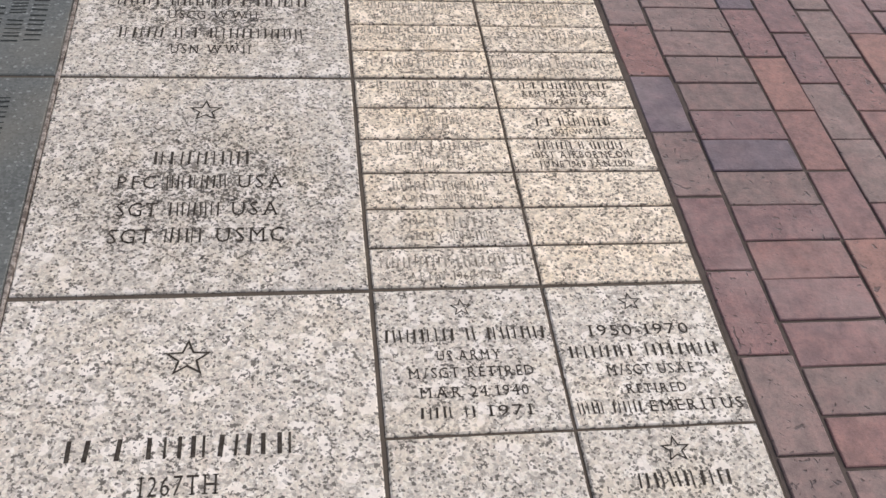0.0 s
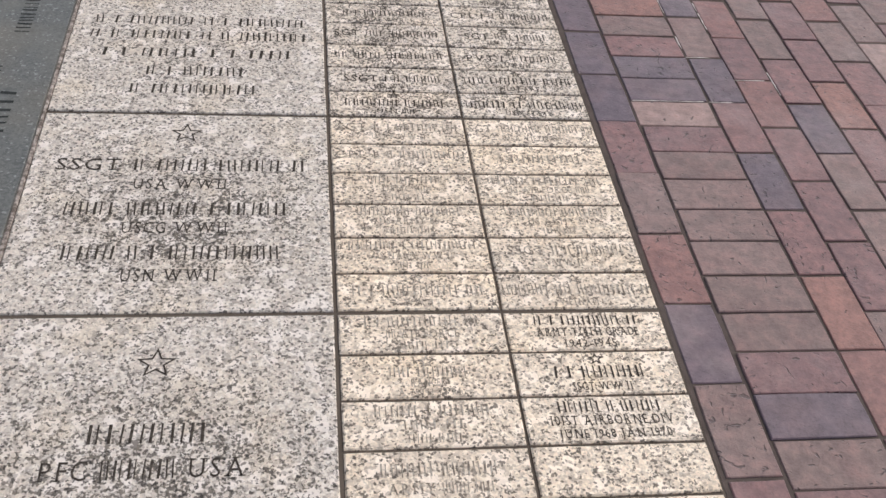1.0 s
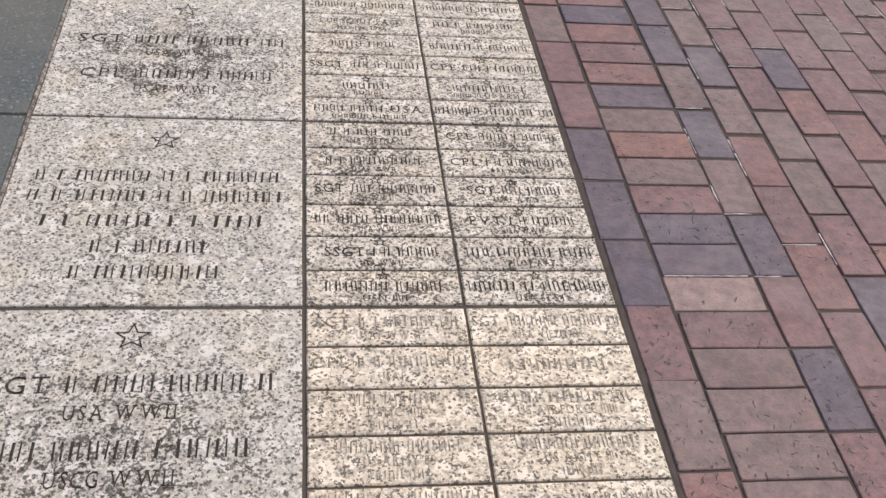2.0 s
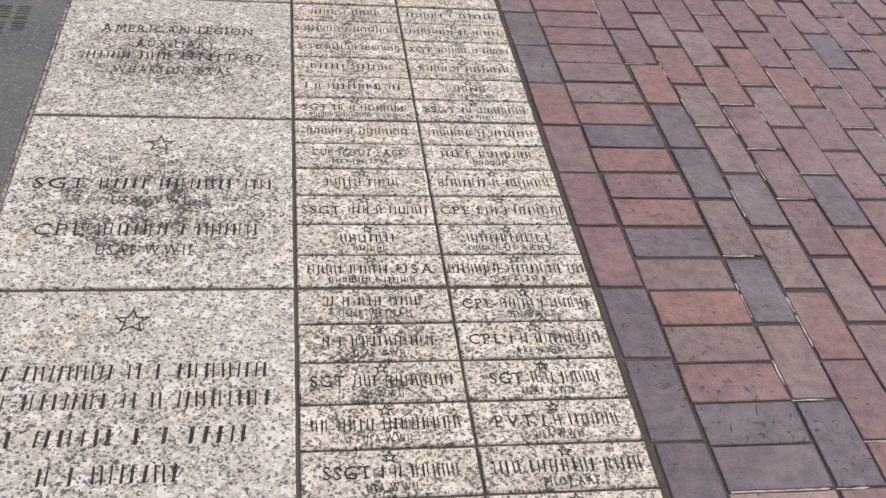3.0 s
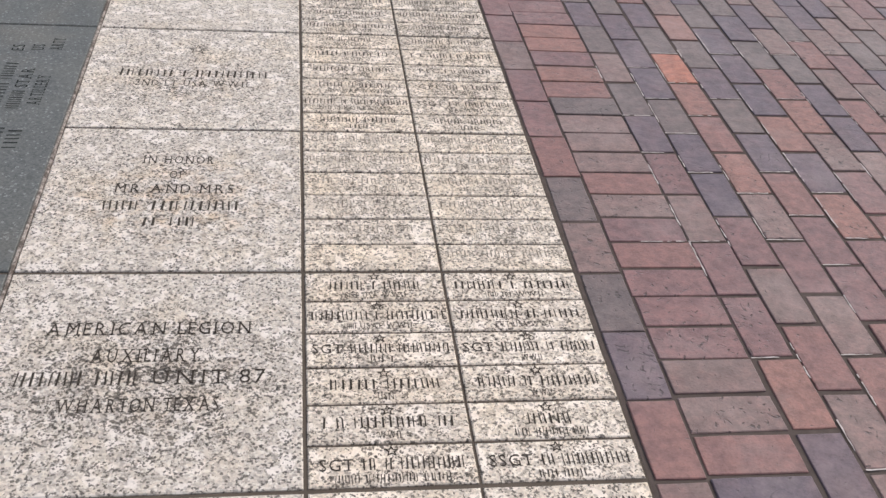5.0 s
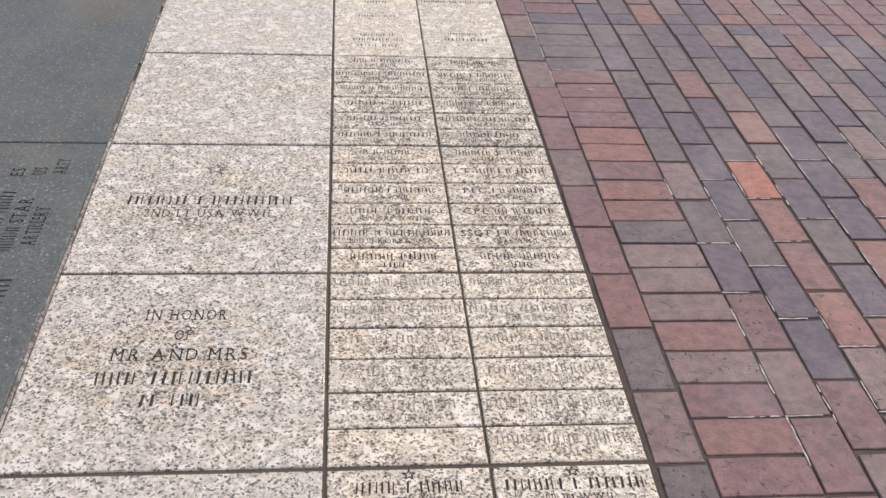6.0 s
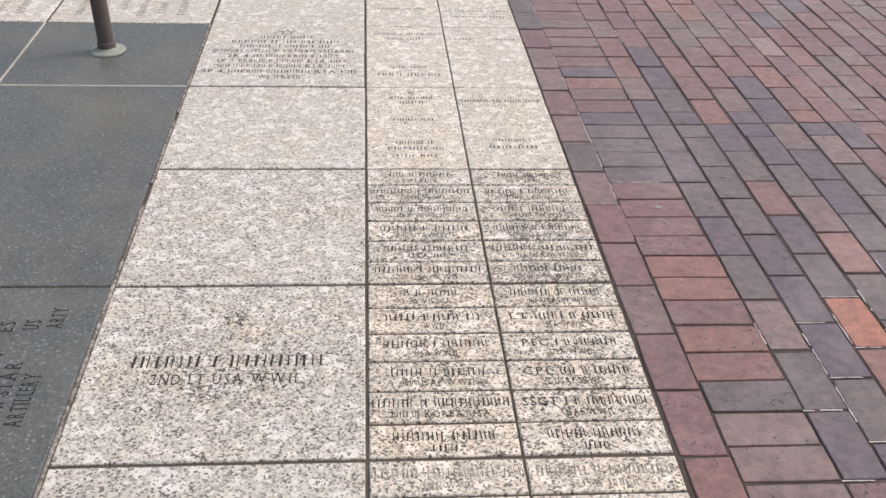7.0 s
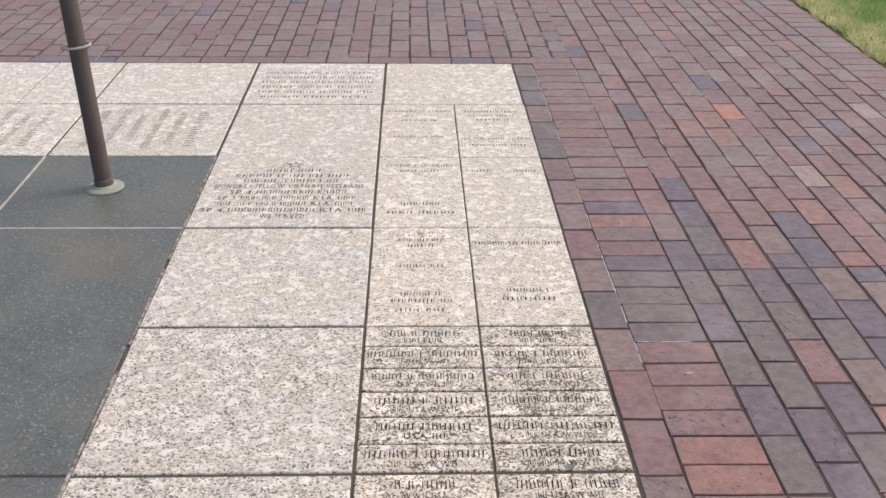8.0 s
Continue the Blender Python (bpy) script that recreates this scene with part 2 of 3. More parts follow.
TONES = {
    "plum": brick_material("brick_plum", (0.172, 0.095, 0.098), (0.203, 0.109, 0.108), (0.151, 0.094, 0.104)),
    "red": brick_material("brick_red", (0.200, 0.103, 0.097), (0.220, 0.114, 0.104), (0.177, 0.094, 0.097)),
    "brown": brick_material("brick_brown", (0.166, 0.112, 0.106), (0.204, 0.139, 0.131), (0.194, 0.107, 0.104)),
    "slate": brick_material("brick_slate", (0.106, 0.082, 0.106), (0.132, 0.095, 0.114), (0.145, 0.092, 0.100)),
    "grey": brick_material("brick_grey", (0.121, 0.095, 0.097), (0.148, 0.112, 0.110), (0.151, 0.107, 0.106)),
    "rust": brick_material("brick_rust", (0.228, 0.115, 0.099), (0.246, 0.125, 0.108), (0.207, 0.107, 0.098)),
    "orange": brick_material("brick_orange", (0.345, 0.130, 0.092), (0.363, 0.150, 0.106), (0.284, 0.119, 0.090)),
    "pale": brick_material("brick_pale", (0.267, 0.178, 0.163), (0.284, 0.194, 0.179), (0.241, 0.158, 0.146)),
}
TONE_NAMES = list(TONES)

net = Net("turf_soil")
vec = net.place()
M_SOIL = net.done(net.mix(net.noise(vec, 30, 4), (0.035, 0.026, 0.016), (0.17, 0.135, 0.07)), 0.95, 0.2)

net = Net("grass")
rnd = net.n("ShaderNodeNewGeometry").outputs["Random Per Island"]
pos = net.place()
dry = net.noise(pos, 6.0, 5, 0.7)
sep = net.n("ShaderNodeSeparateXYZ")
net.link(pos, sep.inputs[0])
edge = net.math("SUBTRACT", 1.1, net.math("MULTIPLY", net.math("SUBTRACT", sep.outputs[0], 2.42), 1.7), clamp=True)
fac = net.math("ADD", net.math("MULTIPLY", edge, net.math("ADD", 0.36, net.math("MULTIPLY", rnd, 0.85))), net.math("MULTIPLY", net.math("SUBTRACT", dry, 0.54), 2.8), clamp=True)
M_GRASS = net.done(net.mix(fac, net.mix(rnd, (0.20, 0.35, 0.08), (0.36, 0.52, 0.17)), (0.86, 0.77, 0.48)), 0.6, 0.3)
trans = net.n("ShaderNodeBsdfTranslucent")
net.link(net.bsdf.inputs["Base Color"].links[0].from_socket, trans.inputs["Color"])
both = net.n("ShaderNodeMixShader", Fac=0.45)
net.link(net.bsdf.outputs[0], both.inputs[1])
net.link(trans.outputs[0], both.inputs[2])
net.link(both.outputs[0], net.t.nodes["Material Output"].inputs["Surface"])

net = Net("lawn_ground")
vec = net.place()
M_LAWN = net.done(net.mix(net.noise(vec, 12, 5), (0.05, 0.085, 0.02), (0.10, 0.13, 0.035)), 0.95, 0.2)

net = Net("bronze_paint")
vec = net.place()
col = net.mix(net.noise(vec, 14, 4), (0.105, 0.080, 0.072), (0.145, 0.114, 0.104))
net.bump(net.noise(vec, 90, 3), 0.15, 0.001)
M_POLE = net.done(col, 0.65, 0.35)

net = Net("cast_collar")
vec = net.place()
M_COLLAR = net.done(net.mix(net.noise(vec, 40, 4), (0.22, 0.24, 0.20), (0.40, 0.40, 0.34)), 0.6, 0.4)

net = Net("halyard_cord")
vec = net.place()
M_CORD = net.done(net.mix(net.noise(vec, 120, 3), (0.33, 0.32, 0.29), (0.52, 0.50, 0.46)), 0.8, 0.3)


# ---- mesh helpers ----
def mesh_from(name, verts, faces, mats=(), index=None):
    me = bpy.data.meshes.new(name)
    me.from_pydata(verts, [], faces)
    for m in mats:
        me.materials.append(m)
    if index is not None:
        me.polygons.foreach_set("material_index", index)
    me.update()
    return me


def part(name, data, parent, label=""):
    ob = new(name, data)
    ob.parent = parent
    return tagged(ob, label=label)


def slab_data(w, l, h, ch, rng, rough=0.0):
    """Brick of w by l with worn, chamfered upper edges and its top at z = 0; the underside is open."""
    ring = [(-1, -1), (0, -1), (1, -1), (1, -0.35), (1, 0.35), (1, 1), (0, 1), (-1, 1), (-1, 0.3), (-1, -0.3)]
    n = len(ring)
    verts = [(x * w / 2, y * l / 2, -h) for x, y in ring]
    wear = [rng.uniform(0, rough) * (1.8 if abs(x) == abs(y) else 1.0) for x, y in ring]
    for inset, z in ((0, -ch), (ch, 0)):
        verts += [(x * (w / 2 - inset - e), y * (l / 2 - inset - e), z - e * 0.3 * (inset > 0)) for (x, y), e in zip(ring, wear)]
    faces = [(k * n + i, k * n + (i + 1) % n, (k + 1) * n + (i + 1) % n, (k + 1) * n + i) for k in (0, 1) for i in range(n)]
    faces.append(tuple(range(2 * n, 3 * n)))
    return verts, faces


def rag_slab(name, w, l, h, ch, rng, mat, step=0.03, amp=0.0012):
    """Sawn stone slab whose top edge is nibbled along its length."""
    ring = []
    for (x0, y0), (x1, y1) in (((-1, -1), (1, -1)), ((1, -1), (1, 1)), ((1, 1), (-1, 1)), ((-1, 1), (-1, -1))):
        run = w if y0 == y1 else l
        n = max(1, min(9, int(run / step)))
        for i in range(n):
            f = i / n
            ring.append((x0 + (x1 - x0) * f, y0 + (y1 - y0) * f))
    n = len(ring)
    verts = [(x * w / 2, y * l / 2, -h) for x, y in ring]
    for inset, z in ((0, -ch), (ch, 0)):
        for x, y in ring:
            j = rng.uniform(0, amp) + inset
            verts.append((x * (w / 2 - j), y * (l / 2 - j), z))
    faces = [(k * n + i, k * n + (i + 1) % n, (k + 1) * n + (i + 1) % n, (k + 1) * n + i) for k in (0, 1) for i in range(n)]
    faces.append(tuple(range(2 * n, 3 * n)))
    return mesh_from(name, verts, faces, (mat,))


def sheet(name, x0, y0, x1, y1, z, mat, nx=1, ny=1):
    verts = [(x0 + (x1 - x0) * i / nx, y0 + (y1 - y0) * j / ny, z) for j in range(ny + 1) for i in range(nx + 1)]
    faces = [(j * (nx + 1) + i, j * (nx + 1) + i + 1, (j + 1) * (nx + 1) + i + 1, (j + 1) * (nx + 1) + i) for j in range(ny) for i in range(nx)]
    return mesh_from(name, verts, faces, (mat,))


# ---- lettering ----
GLYPHS = {}


def glyph(ch):
    """Vertices, faces and advance of one letter of cap height 1."""
    if ch not in GLYPHS:
        cu = bpy.data.curves.new("glyph", "FONT")
        cu.body, cu.resolution_u, cu.offset = ch, 2, -0.004
        ob = bpy.data.objects.new("glyph", cu)
        me = ob.to_mesh()
        vs = [(v.co.x / 0.69, v.co.y / 0.69) for v in me.vertices]
        fs = [tuple(p.vertices) for p in me.polygons]
        ob.to_mesh_clear()
        bpy.data.objects.remove(ob)
        bpy.data.curves.remove(cu)
        count = {}
        for f in fs:
            for e in zip(f, f[1:] + f[:1]):
                key = (min(e), max(e))
                count[key] = count.get(key, 0) + 1
        for (i, j), times in count.items():       # a small serif at the foot and head of every stem
            (xa, ya), (xb, yb) = vs[i], vs[j]
            if times == 1 and abs(ya - yb) < 0.02 and 0.05 < abs(xa - xb) < 0.24 and (ya < 0.06 or ya > 0.92):
                x0, x1 = min(xa, xb) - 0.13, max(xa, xb) + 0.13
                y0, y1 = (ya, ya + 0.065) if ya < 0.5 else (ya - 0.065, ya)
                fs.append(tuple(range(len(vs), len(vs) + 4)))
                vs += [(x0, y0), (x1, y0), (x1, y1), (x0, y1)]
        lo, hi = min(v[0] for v in vs), max(v[0] for v in vs)
        GLYPHS[ch] = ([(x - lo, y) for x, y in vs], fs, hi - lo)
    return GLYPHS[ch]


def word_shapes(word, rng):
    """Shapes (vertices, faces) and width of one word. A word such as =6 stands for six plain bars."""
    out, x = [], 0.0
    if word[0] == "=":
        for _ in range(int(word[1:])):
            for w, lean, gap in rng.choice((((0.14, 0.0, 0.36),), ((0.09, 0.05, 0.27), (0.13, 0.05, 0.33)), ((0.10, -0.05, 0.24), (0.10, -0.05, 0.26)),
                                            ((0.14, 0.0, 0.20), (0.08, 0.0, 0.38)), ((0.15, 0.06, 0.34),), ((0.08, 0.0, 0.34), (0.12, 0.0, 0.28)))):
                out.append(([(x, 0), (x + w, 0), (x + w + lean, 1), (x + lean, 1)], [(0, 1, 2, 3)]))
                x += w + gap
        return out, x - 0.3
    for ch in word:
        vs, fs, adv = glyph(ch)
        out.append(([(x + a, b) for a, b in vs], fs))
        x += adv + 0.22
    return out, x - 0.22


def star_shapes(r, line):
    """Outline of a five-pointed star."""
    pts = [(math.sin(k * math.pi / 5) * (r if k % 2 == 0 else r * 0.42), math.cos(k * math.pi / 5) * (r if k % 2 == 0 else r * 0.42)) for k in range(10)]
    f = 1 - line / (r * 0.45)
    verts = pts + [(x * f, y * f) for x, y in pts]
    return verts, [(k, (k + 1) % 10, 10 + (k + 1) % 10, 10 + k) for k in range(10)]


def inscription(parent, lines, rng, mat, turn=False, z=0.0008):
    """Lettering of flat dark faces just above a slab; nothing is cut into it. lines: (text, height, y[, widest[, x]]);
    '*' is a star.
    """
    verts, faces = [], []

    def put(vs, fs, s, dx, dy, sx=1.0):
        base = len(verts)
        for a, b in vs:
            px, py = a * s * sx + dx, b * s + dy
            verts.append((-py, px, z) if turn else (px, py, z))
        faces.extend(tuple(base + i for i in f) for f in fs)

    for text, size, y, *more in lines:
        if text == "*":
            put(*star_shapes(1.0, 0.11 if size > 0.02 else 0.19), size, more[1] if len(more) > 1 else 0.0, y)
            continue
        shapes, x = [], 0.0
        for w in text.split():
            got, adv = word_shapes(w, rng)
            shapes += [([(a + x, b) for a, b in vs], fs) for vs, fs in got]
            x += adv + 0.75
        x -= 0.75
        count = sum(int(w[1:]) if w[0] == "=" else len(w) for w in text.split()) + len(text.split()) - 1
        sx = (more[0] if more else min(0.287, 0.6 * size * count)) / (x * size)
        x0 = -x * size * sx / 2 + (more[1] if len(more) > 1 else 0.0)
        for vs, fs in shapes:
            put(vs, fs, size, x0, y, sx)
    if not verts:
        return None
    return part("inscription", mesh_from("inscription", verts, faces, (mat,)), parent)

# ---- ground ----
P = 0.61                      # pitch of the granite grid
Q = P / 6                     # brick width with its joint
END = 13 * P                  # far edge of the granite
LAWN_X = 2.42
tagged(new("ground", sheet("ground", -400, -400, 400, 400, -0.06, M_LAWN)), "flat ground reaching to the horizon", "ground", kind="structure")

# ---- pale granite paving ----
rng = random.Random(5)
granite = tagged(new("pavement_granite", sheet("mortar_bed", -4.42, -2.44, P + 0.002, END + 0.004, -0.005, M_MORTAR)),
                 "pale speckled granite paving with brown mortar joints", "pavement", kind="structure")


RUST = {5: 0.2, 6: 0.6, 7: 0.3}           # iron stains about the lettering of some stones


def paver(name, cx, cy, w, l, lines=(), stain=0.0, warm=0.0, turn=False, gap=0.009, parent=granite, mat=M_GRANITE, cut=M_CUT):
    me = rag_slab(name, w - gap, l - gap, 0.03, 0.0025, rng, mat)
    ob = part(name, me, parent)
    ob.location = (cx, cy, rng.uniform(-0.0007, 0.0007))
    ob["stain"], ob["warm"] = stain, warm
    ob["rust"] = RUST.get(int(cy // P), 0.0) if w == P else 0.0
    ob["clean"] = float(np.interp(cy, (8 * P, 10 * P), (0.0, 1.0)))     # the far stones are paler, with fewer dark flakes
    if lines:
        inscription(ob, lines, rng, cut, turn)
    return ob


NAME, RANK = 0.038, 0.032     # cap heights on the large pavers
STAR = ("*", 0.035, 0.19)
LEFT = {   # lines of (text, cap height, baseline, width) and how stained the stone is
    0: ((("*", 0.040, 0.167), ("=2 =1 =7", NAME, -0.019, 0.334), ("1267TH", 0.034, -0.082, 0.115), ("=5 =4", 0.034, -0.15, 0.2)), 0.0),
    1: ((STAR, ("=7", NAME, 0.026, 0.181), ("PFC =6 USA", 0.036, -0.041, 0.311), ("SGT =5 USA", 0.036, -0.115, 0.294), ("SGT =4 USMC", 0.036, -0.183, 0.310)), 0.75),
    2: ((("*", 0.035, 0.23), ("SSGT =1 =4 =5 =2", NAME, 0.101, 0.501), ("USA WWII", RANK, 0.042, 0.187), ("=4 =5 =1 =5", NAME, -0.038, 0.427),
         ("USCG WWII", RANK, -0.091, 0.202), ("=4 =1 =1 =8", NAME, -0.165, 0.396), ("USN WWII", RANK, -0.223, 0.174)), 0.8),
    3: ((("*", 0.036, 0.214), ("=1 =1 =6 =1 =1 =6", 0.036, 0.068, 0.498), ("=1 =1 =6 =1 =1 =6", 0.036, 0.001, 0.509), ("=1 =1 =4 =1 =1 =4", 0.036, -0.079, 0.432),
         ("=1 =1 =6", 0.036, -0.157, 0.217), ("=1 =9", 0.036, -0.230, 0.274)), 0.2),
    4: ((STAR, ("SGT =5 =6 =2", NAME, 0.018, 0.503), ("USA WWII", RANK, -0.040, 0.169), ("CPL =6 =1 =5", NAME, -0.141, 0.447), ("USAF WWII", RANK, -0.204, 0.191)), 1.1),
    5: ((("AMERICAN LEGION", NAME, 0.102, 0.40), ("AUXILIARY", NAME, 0.023, 0.207), ("=6 =4 UNIT 87", NAME, -0.039, 0.460), ("WHARTON TEXAS", 0.036, -0.110, 0.291)), 0.85),
    6: ((("IN HONOR", 0.036, 0.132, 0.175), ("OF", 0.034, 0.065, 0.034), ("MR AND MRS", NAME, 0.0, 0.279), ("=3 =8", NAME, -0.072, 0.308), ("=2 =2", 0.034, -0.135, 0.117)), 0.3),
    7: ((("*", 0.03, 0.165), ("=6 =1 =8", 0.040, -0.011, 0.409), ("2ND LT USA WWII", 0.035, -0.069, 0.311)), 0.35),
    10: ((("*", 0.034, -0.080), ("=5 =4", 0.029, -0.147, 0.192), ("=6 =2 =3 =3 =4", 0.029, -0.195, 0.40), ("=3 =3 =1 =5 =1 =2", 0.029, -0.243, 0.33),
          ("HONORS =1 FELLOW VIETNAM VETERANS", 0.030, -0.291, 0.52), ("SP 4 =7 =4 =5", 0.029, -0.341, 0.40), ("SP 5 =6 =1 =6 KIA =4", 0.029, -0.390, 0.47),
          ("=3 =2 =4 =1 =6 KIA =4", 0.029, -0.439, 0.45), ("SP 4 =7 =9 KIA =4", 0.030, -0.490, 0.55), ("WE SERVED", 0.029, -0.539, 0.148)), 0.0),
    12: ((("=3 =7 =3 =5 =5", 0.028, 0.13, 0.50), ("=4 =6 =5 =6", 0.028, 0.06, 0.48), ("=5 =3 =7 =4", 0.028, -0.01, 0.50), ("=6 =4 =2 =6", 0.028, -0.08, 0.48),
          ("=4 =5 =6 =3", 0.028, -0.15, 0.50), ("=6 =6 =4", 0.028, -0.22, 0.46)), 0.0),
}
for k in range(-4, 13):
    lines, stain = LEFT.get(k, ((), 0.0))
    if k == 11:
        continue
    rows = 2 if k == 10 else 1          # one long stone where the dark panels end
    paver("granite_paver", -P / 2, (k + rows / 2) * P, P, rows * P, lines, stain, gap=0.012 if k > 9 else 0.009)

QUARTER = {
    (0, 1): (("*", 0.021, 0.106), ("=6 =1 =5", 0.027, 0.033, 0.274), ("US ARMY", 0.021, -0.008, 0.110), ("M/SGT RETIRED", 0.021, -0.043, 0.210),
             ("MAR 24 1940", 0.021, -0.082, 0.180), ("=3 =1 1971", 0.021, -0.121, 0.183)),
    (1, 1): (("*", 0.023, 0.109), ("1950-1970", 0.024, 0.034, 0.181), ("=5 =7", 0.025, -0.012, 0.262), ("M/SGT USAF", 0.021, -0.050, 0.153),
             ("RETIRED", 0.019, -0.088, 0.104), ("=3 =4 EMERITUS", 0.022, -0.125, 0.279)),
    (1, 0): (("*", 0.026, 0.107), ("=7", 0.026, 0.041, 0.148), ("=4 =3", 0.02, -0.005, 0.12)),
}
# small tiles, far end of each square first: lines divided by |, left tile and right tile divided by //
NAMES = {
    1: ("=1 =1 =8 =2|=2 AIRFORCE|=4 =3//=1 =1 =7 =2|ARMY T/4TH GRADE|1942-1945", "*|=3 =6|RANGER|A 75TH 73 74//*|=1 =1 =6|SSGT WW II",
        "=5 =1 =6|=4 =3|=3 =4//=5 =1 =5|101ST AIRBORNE DIV|JUNE 1968 JAN 1970", "=5 =6|ARMY =4 =4//", "=1 =1 =5|ARMY =4 =4//", "=7 =6 =2|ARMY 1960-1965//"),
    2: ("SGT =1 =1 =6 =2|USAF WW II//SGT =7 =6 =2|USA VIETNAM", "CPL =1 =1 =10|USAF//=1 =9", "=3 =7|USMC =3|=4 =2//=6 =7 =2|US AIRFORCE =3|=4 =2",
        "=7 =7|US ARMY 85|=4 =2//=7 =7|US ARMY =2|=3 =2", "=6 =1 =9|US NAVY WW II|=2 =2//SSGT =1 =1 =6|WW II", "*|=1 =1 =8 =2|WW II//*|=7 =2 =8 =2|VIETNAM"),
    3: ("=1 =1 =3 =4|USNR VIETNAM//*|CPL =4 =1 =5|USN WWII", "*|=1 =1 =9|USAF WWII//*|CPL =1 =1 =8|AAF WWII", "*|SGT =3 =8|US WWII//*|SGT =1 =1 =5|USAF WWII",
        "*|=2 =4 =8|USA WWII//*|PVT =1 =1 =6|USA WWII", "*|SSGT =1 =1 =5|USA WWII//*|=3 =7 =4|PILOT AAF", "*|=7 =6|USN =4//*|=6 =2 =7|USA 52-54"),
    4: ("=5 =1 =7//=6 =1 =7", "CUB SCOUT PACK|NO 196 1986//=4 =1 =7|=6", "*|=5 =4//*|=7 =1 =6", "*|SSGT =3 =1 =6//*|CPL =3 =1 =7", "*|=7|=6//*|=9 =1|=6 =2 US ARMY",
        "*|=5 =6 USA|=7 =1 =6//*|=7 =7 =2|USAF ALASKA"),
    5: ("*|=4 =1 =5|SGT USA WWII//*|=6 =1 =7|=3 =3 WWII", "*|=7 =1 =7|=3 USAF WWII//*|=7 =2 =5|PVT USA WWI", "*|SGT =6 =6|=2 =1//*|SGT =5 =1 =5|WWII",
        "*|=6 =6|USN//*|=4 =1 =8|WWII", "*|=1 =1 =8 =2|WWII//*|=5|=3 =5 =3", "*|SGT =2 =1 =7|=4 =8 =5//*|SSGT =2 =8|=3 =4"),
    6: ("=6 =8 =2|USN WWII//=6 =1 =8|USA =6", "=9 =1 =6|USN =2 WW II//=7 =8 =2|USN VIETNAM", "=3 =2 =5 =2|=2 WWII =6//=5 =1 =7|USN VIETNAM", "=2 =1 =4|USN WW I WW II//=7 =8|=3 US ARMY",
        "SGT =4 =4|USAF VIETNAM//=9 =1 =6|=2 US NAVY", "//=4 =5 =6|USAF"),
    7: ("=1 =1 =4|WWII USA//=6 =1 =5|=3 USA WWII", "=5 =5 =2|WWII//LT =4 =1 =6|USA WWII", "=6 =1 =6|USA WWII//PFC =1 =1 =6|USA WWII", "=4 =1 =6|=3 USAF WWII//CPL =2 =1 =6|USAF WWII",
        "=6 =1 =10|=4 =2 KOREA USA//SSGT =1 =1 =8|USAF WWII", "=6 =6|=4//=5 =6|=4"),
    8: ("=3 =1 =5|=3 =4//=4 =4|=3 =4", "=7 =1 =8|=2 USN WWII//=5 =1 =7|=4 =5", "=5 =1 =8|USA WWII =3//=3 =1 =6|=4 USA WWII", "=6 =1 =6|=4 USA WWII//=6 =1 =6|=4 USA WWII",
        "=5 =8|USA =4//=6 =5 =4|=3 USA WWII", "=6 =1 =8|=3 USA WWII//=5 =5|=8 WWII"),
}
TILE_STAIN = {1: (0.05, 0.1), 2: (0.08, 0.08), 3: (0.55, 0.5), 4: (0.25, 0.2), 5: (0.3, 0.25), 6: (0.2, 0.2), 7: (0.3, 0.35), 8: (0.45, 0.7)}
TILE_WARM = {1: 0.85, 2: 1.0, 3: 0.4, 4: 0.35, 5: 0.45, 6: 0.5, 7: 0.6, 8: 0.4}


def tile_lines(text):
    """Layout of a small tile: an optional star, a name line and lines of rank and service."""
    rows = [r for r in text.split("|") if r]
    out = []
    if rows and rows[0] == "*":
        out.append(("*", 0.015, 0.031))
        rows = rows[1:]
        tops = {1: ((0.027, -0.017),), 2: ((0.027, -0.012), (0.018, -0.040)), 3: ((0.022, -0.003), (0.017, -0.024), (0.015, -0.044))}[len(rows)]
    else:
        tops = {0: (), 1: ((0.027, -0.012),), 2: ((0.026, -0.002), (0.020, -0.034)), 3: ((0.023, 0.014), (0.020, -0.013), (0.018, -0.040))}[len(rows)]
    return out + [(r, h, y) for r, (h, y) in zip(rows, tops)]


HALF = {   # far, tall tiles with a few short lines
    (9, 0): (("*", 0.013, 0.26), ("=3 =6", 0.02, 0.205, 0.14), ("=5", 0.02, 0.165, 0.08), ("=5 =3", 0.018, 0.03, 0.13), ("=6 =2", 0.02, -0.14, 0.12), ("=9 =2", 0.02, -0.18, 0.17), ("=3 =3", 0.018, -0.23, 0.12)),
    (9, 1): (("=7 =2 =8", 0.022, 0.18, 0.27), ("=6 =1", 0.02, -0.12, 0.12), ("=8", 0.02, -0.17, 0.15)),
    (10, 0): (("=6 =1 =7", 0.022, 0.21, 0.24), ("=4 =4", 0.02, 0.16, 0.14), ("=7", 0.022, -0.13, 0.13), ("=4 =5", 0.02, -0.20, 0.22)),
    (10, 1): (("=4", 0.022, 0.16, 0.07, -0.08), ("=5", 0.022, 0.16, 0.08, 0.08)),
    (11, 0): (("=7 =1 =5", 0.024, 0.20, 0.27), ("=6 =2", 0.022, 0.09, 0.14), ("=7 =3", 0.022, -0.10, 0.2)),
    (11, 1): (("=11", 0.024, 0.20, 0.22), ("=6 =4", 0.02, 0.15, 0.18), ("=7", 0.02, 0.10, 0.13), ("=2 =6 =6", 0.022, -0.12, 0.27), ("=7 =4", 0.022, -0.19, 0.22)),
}
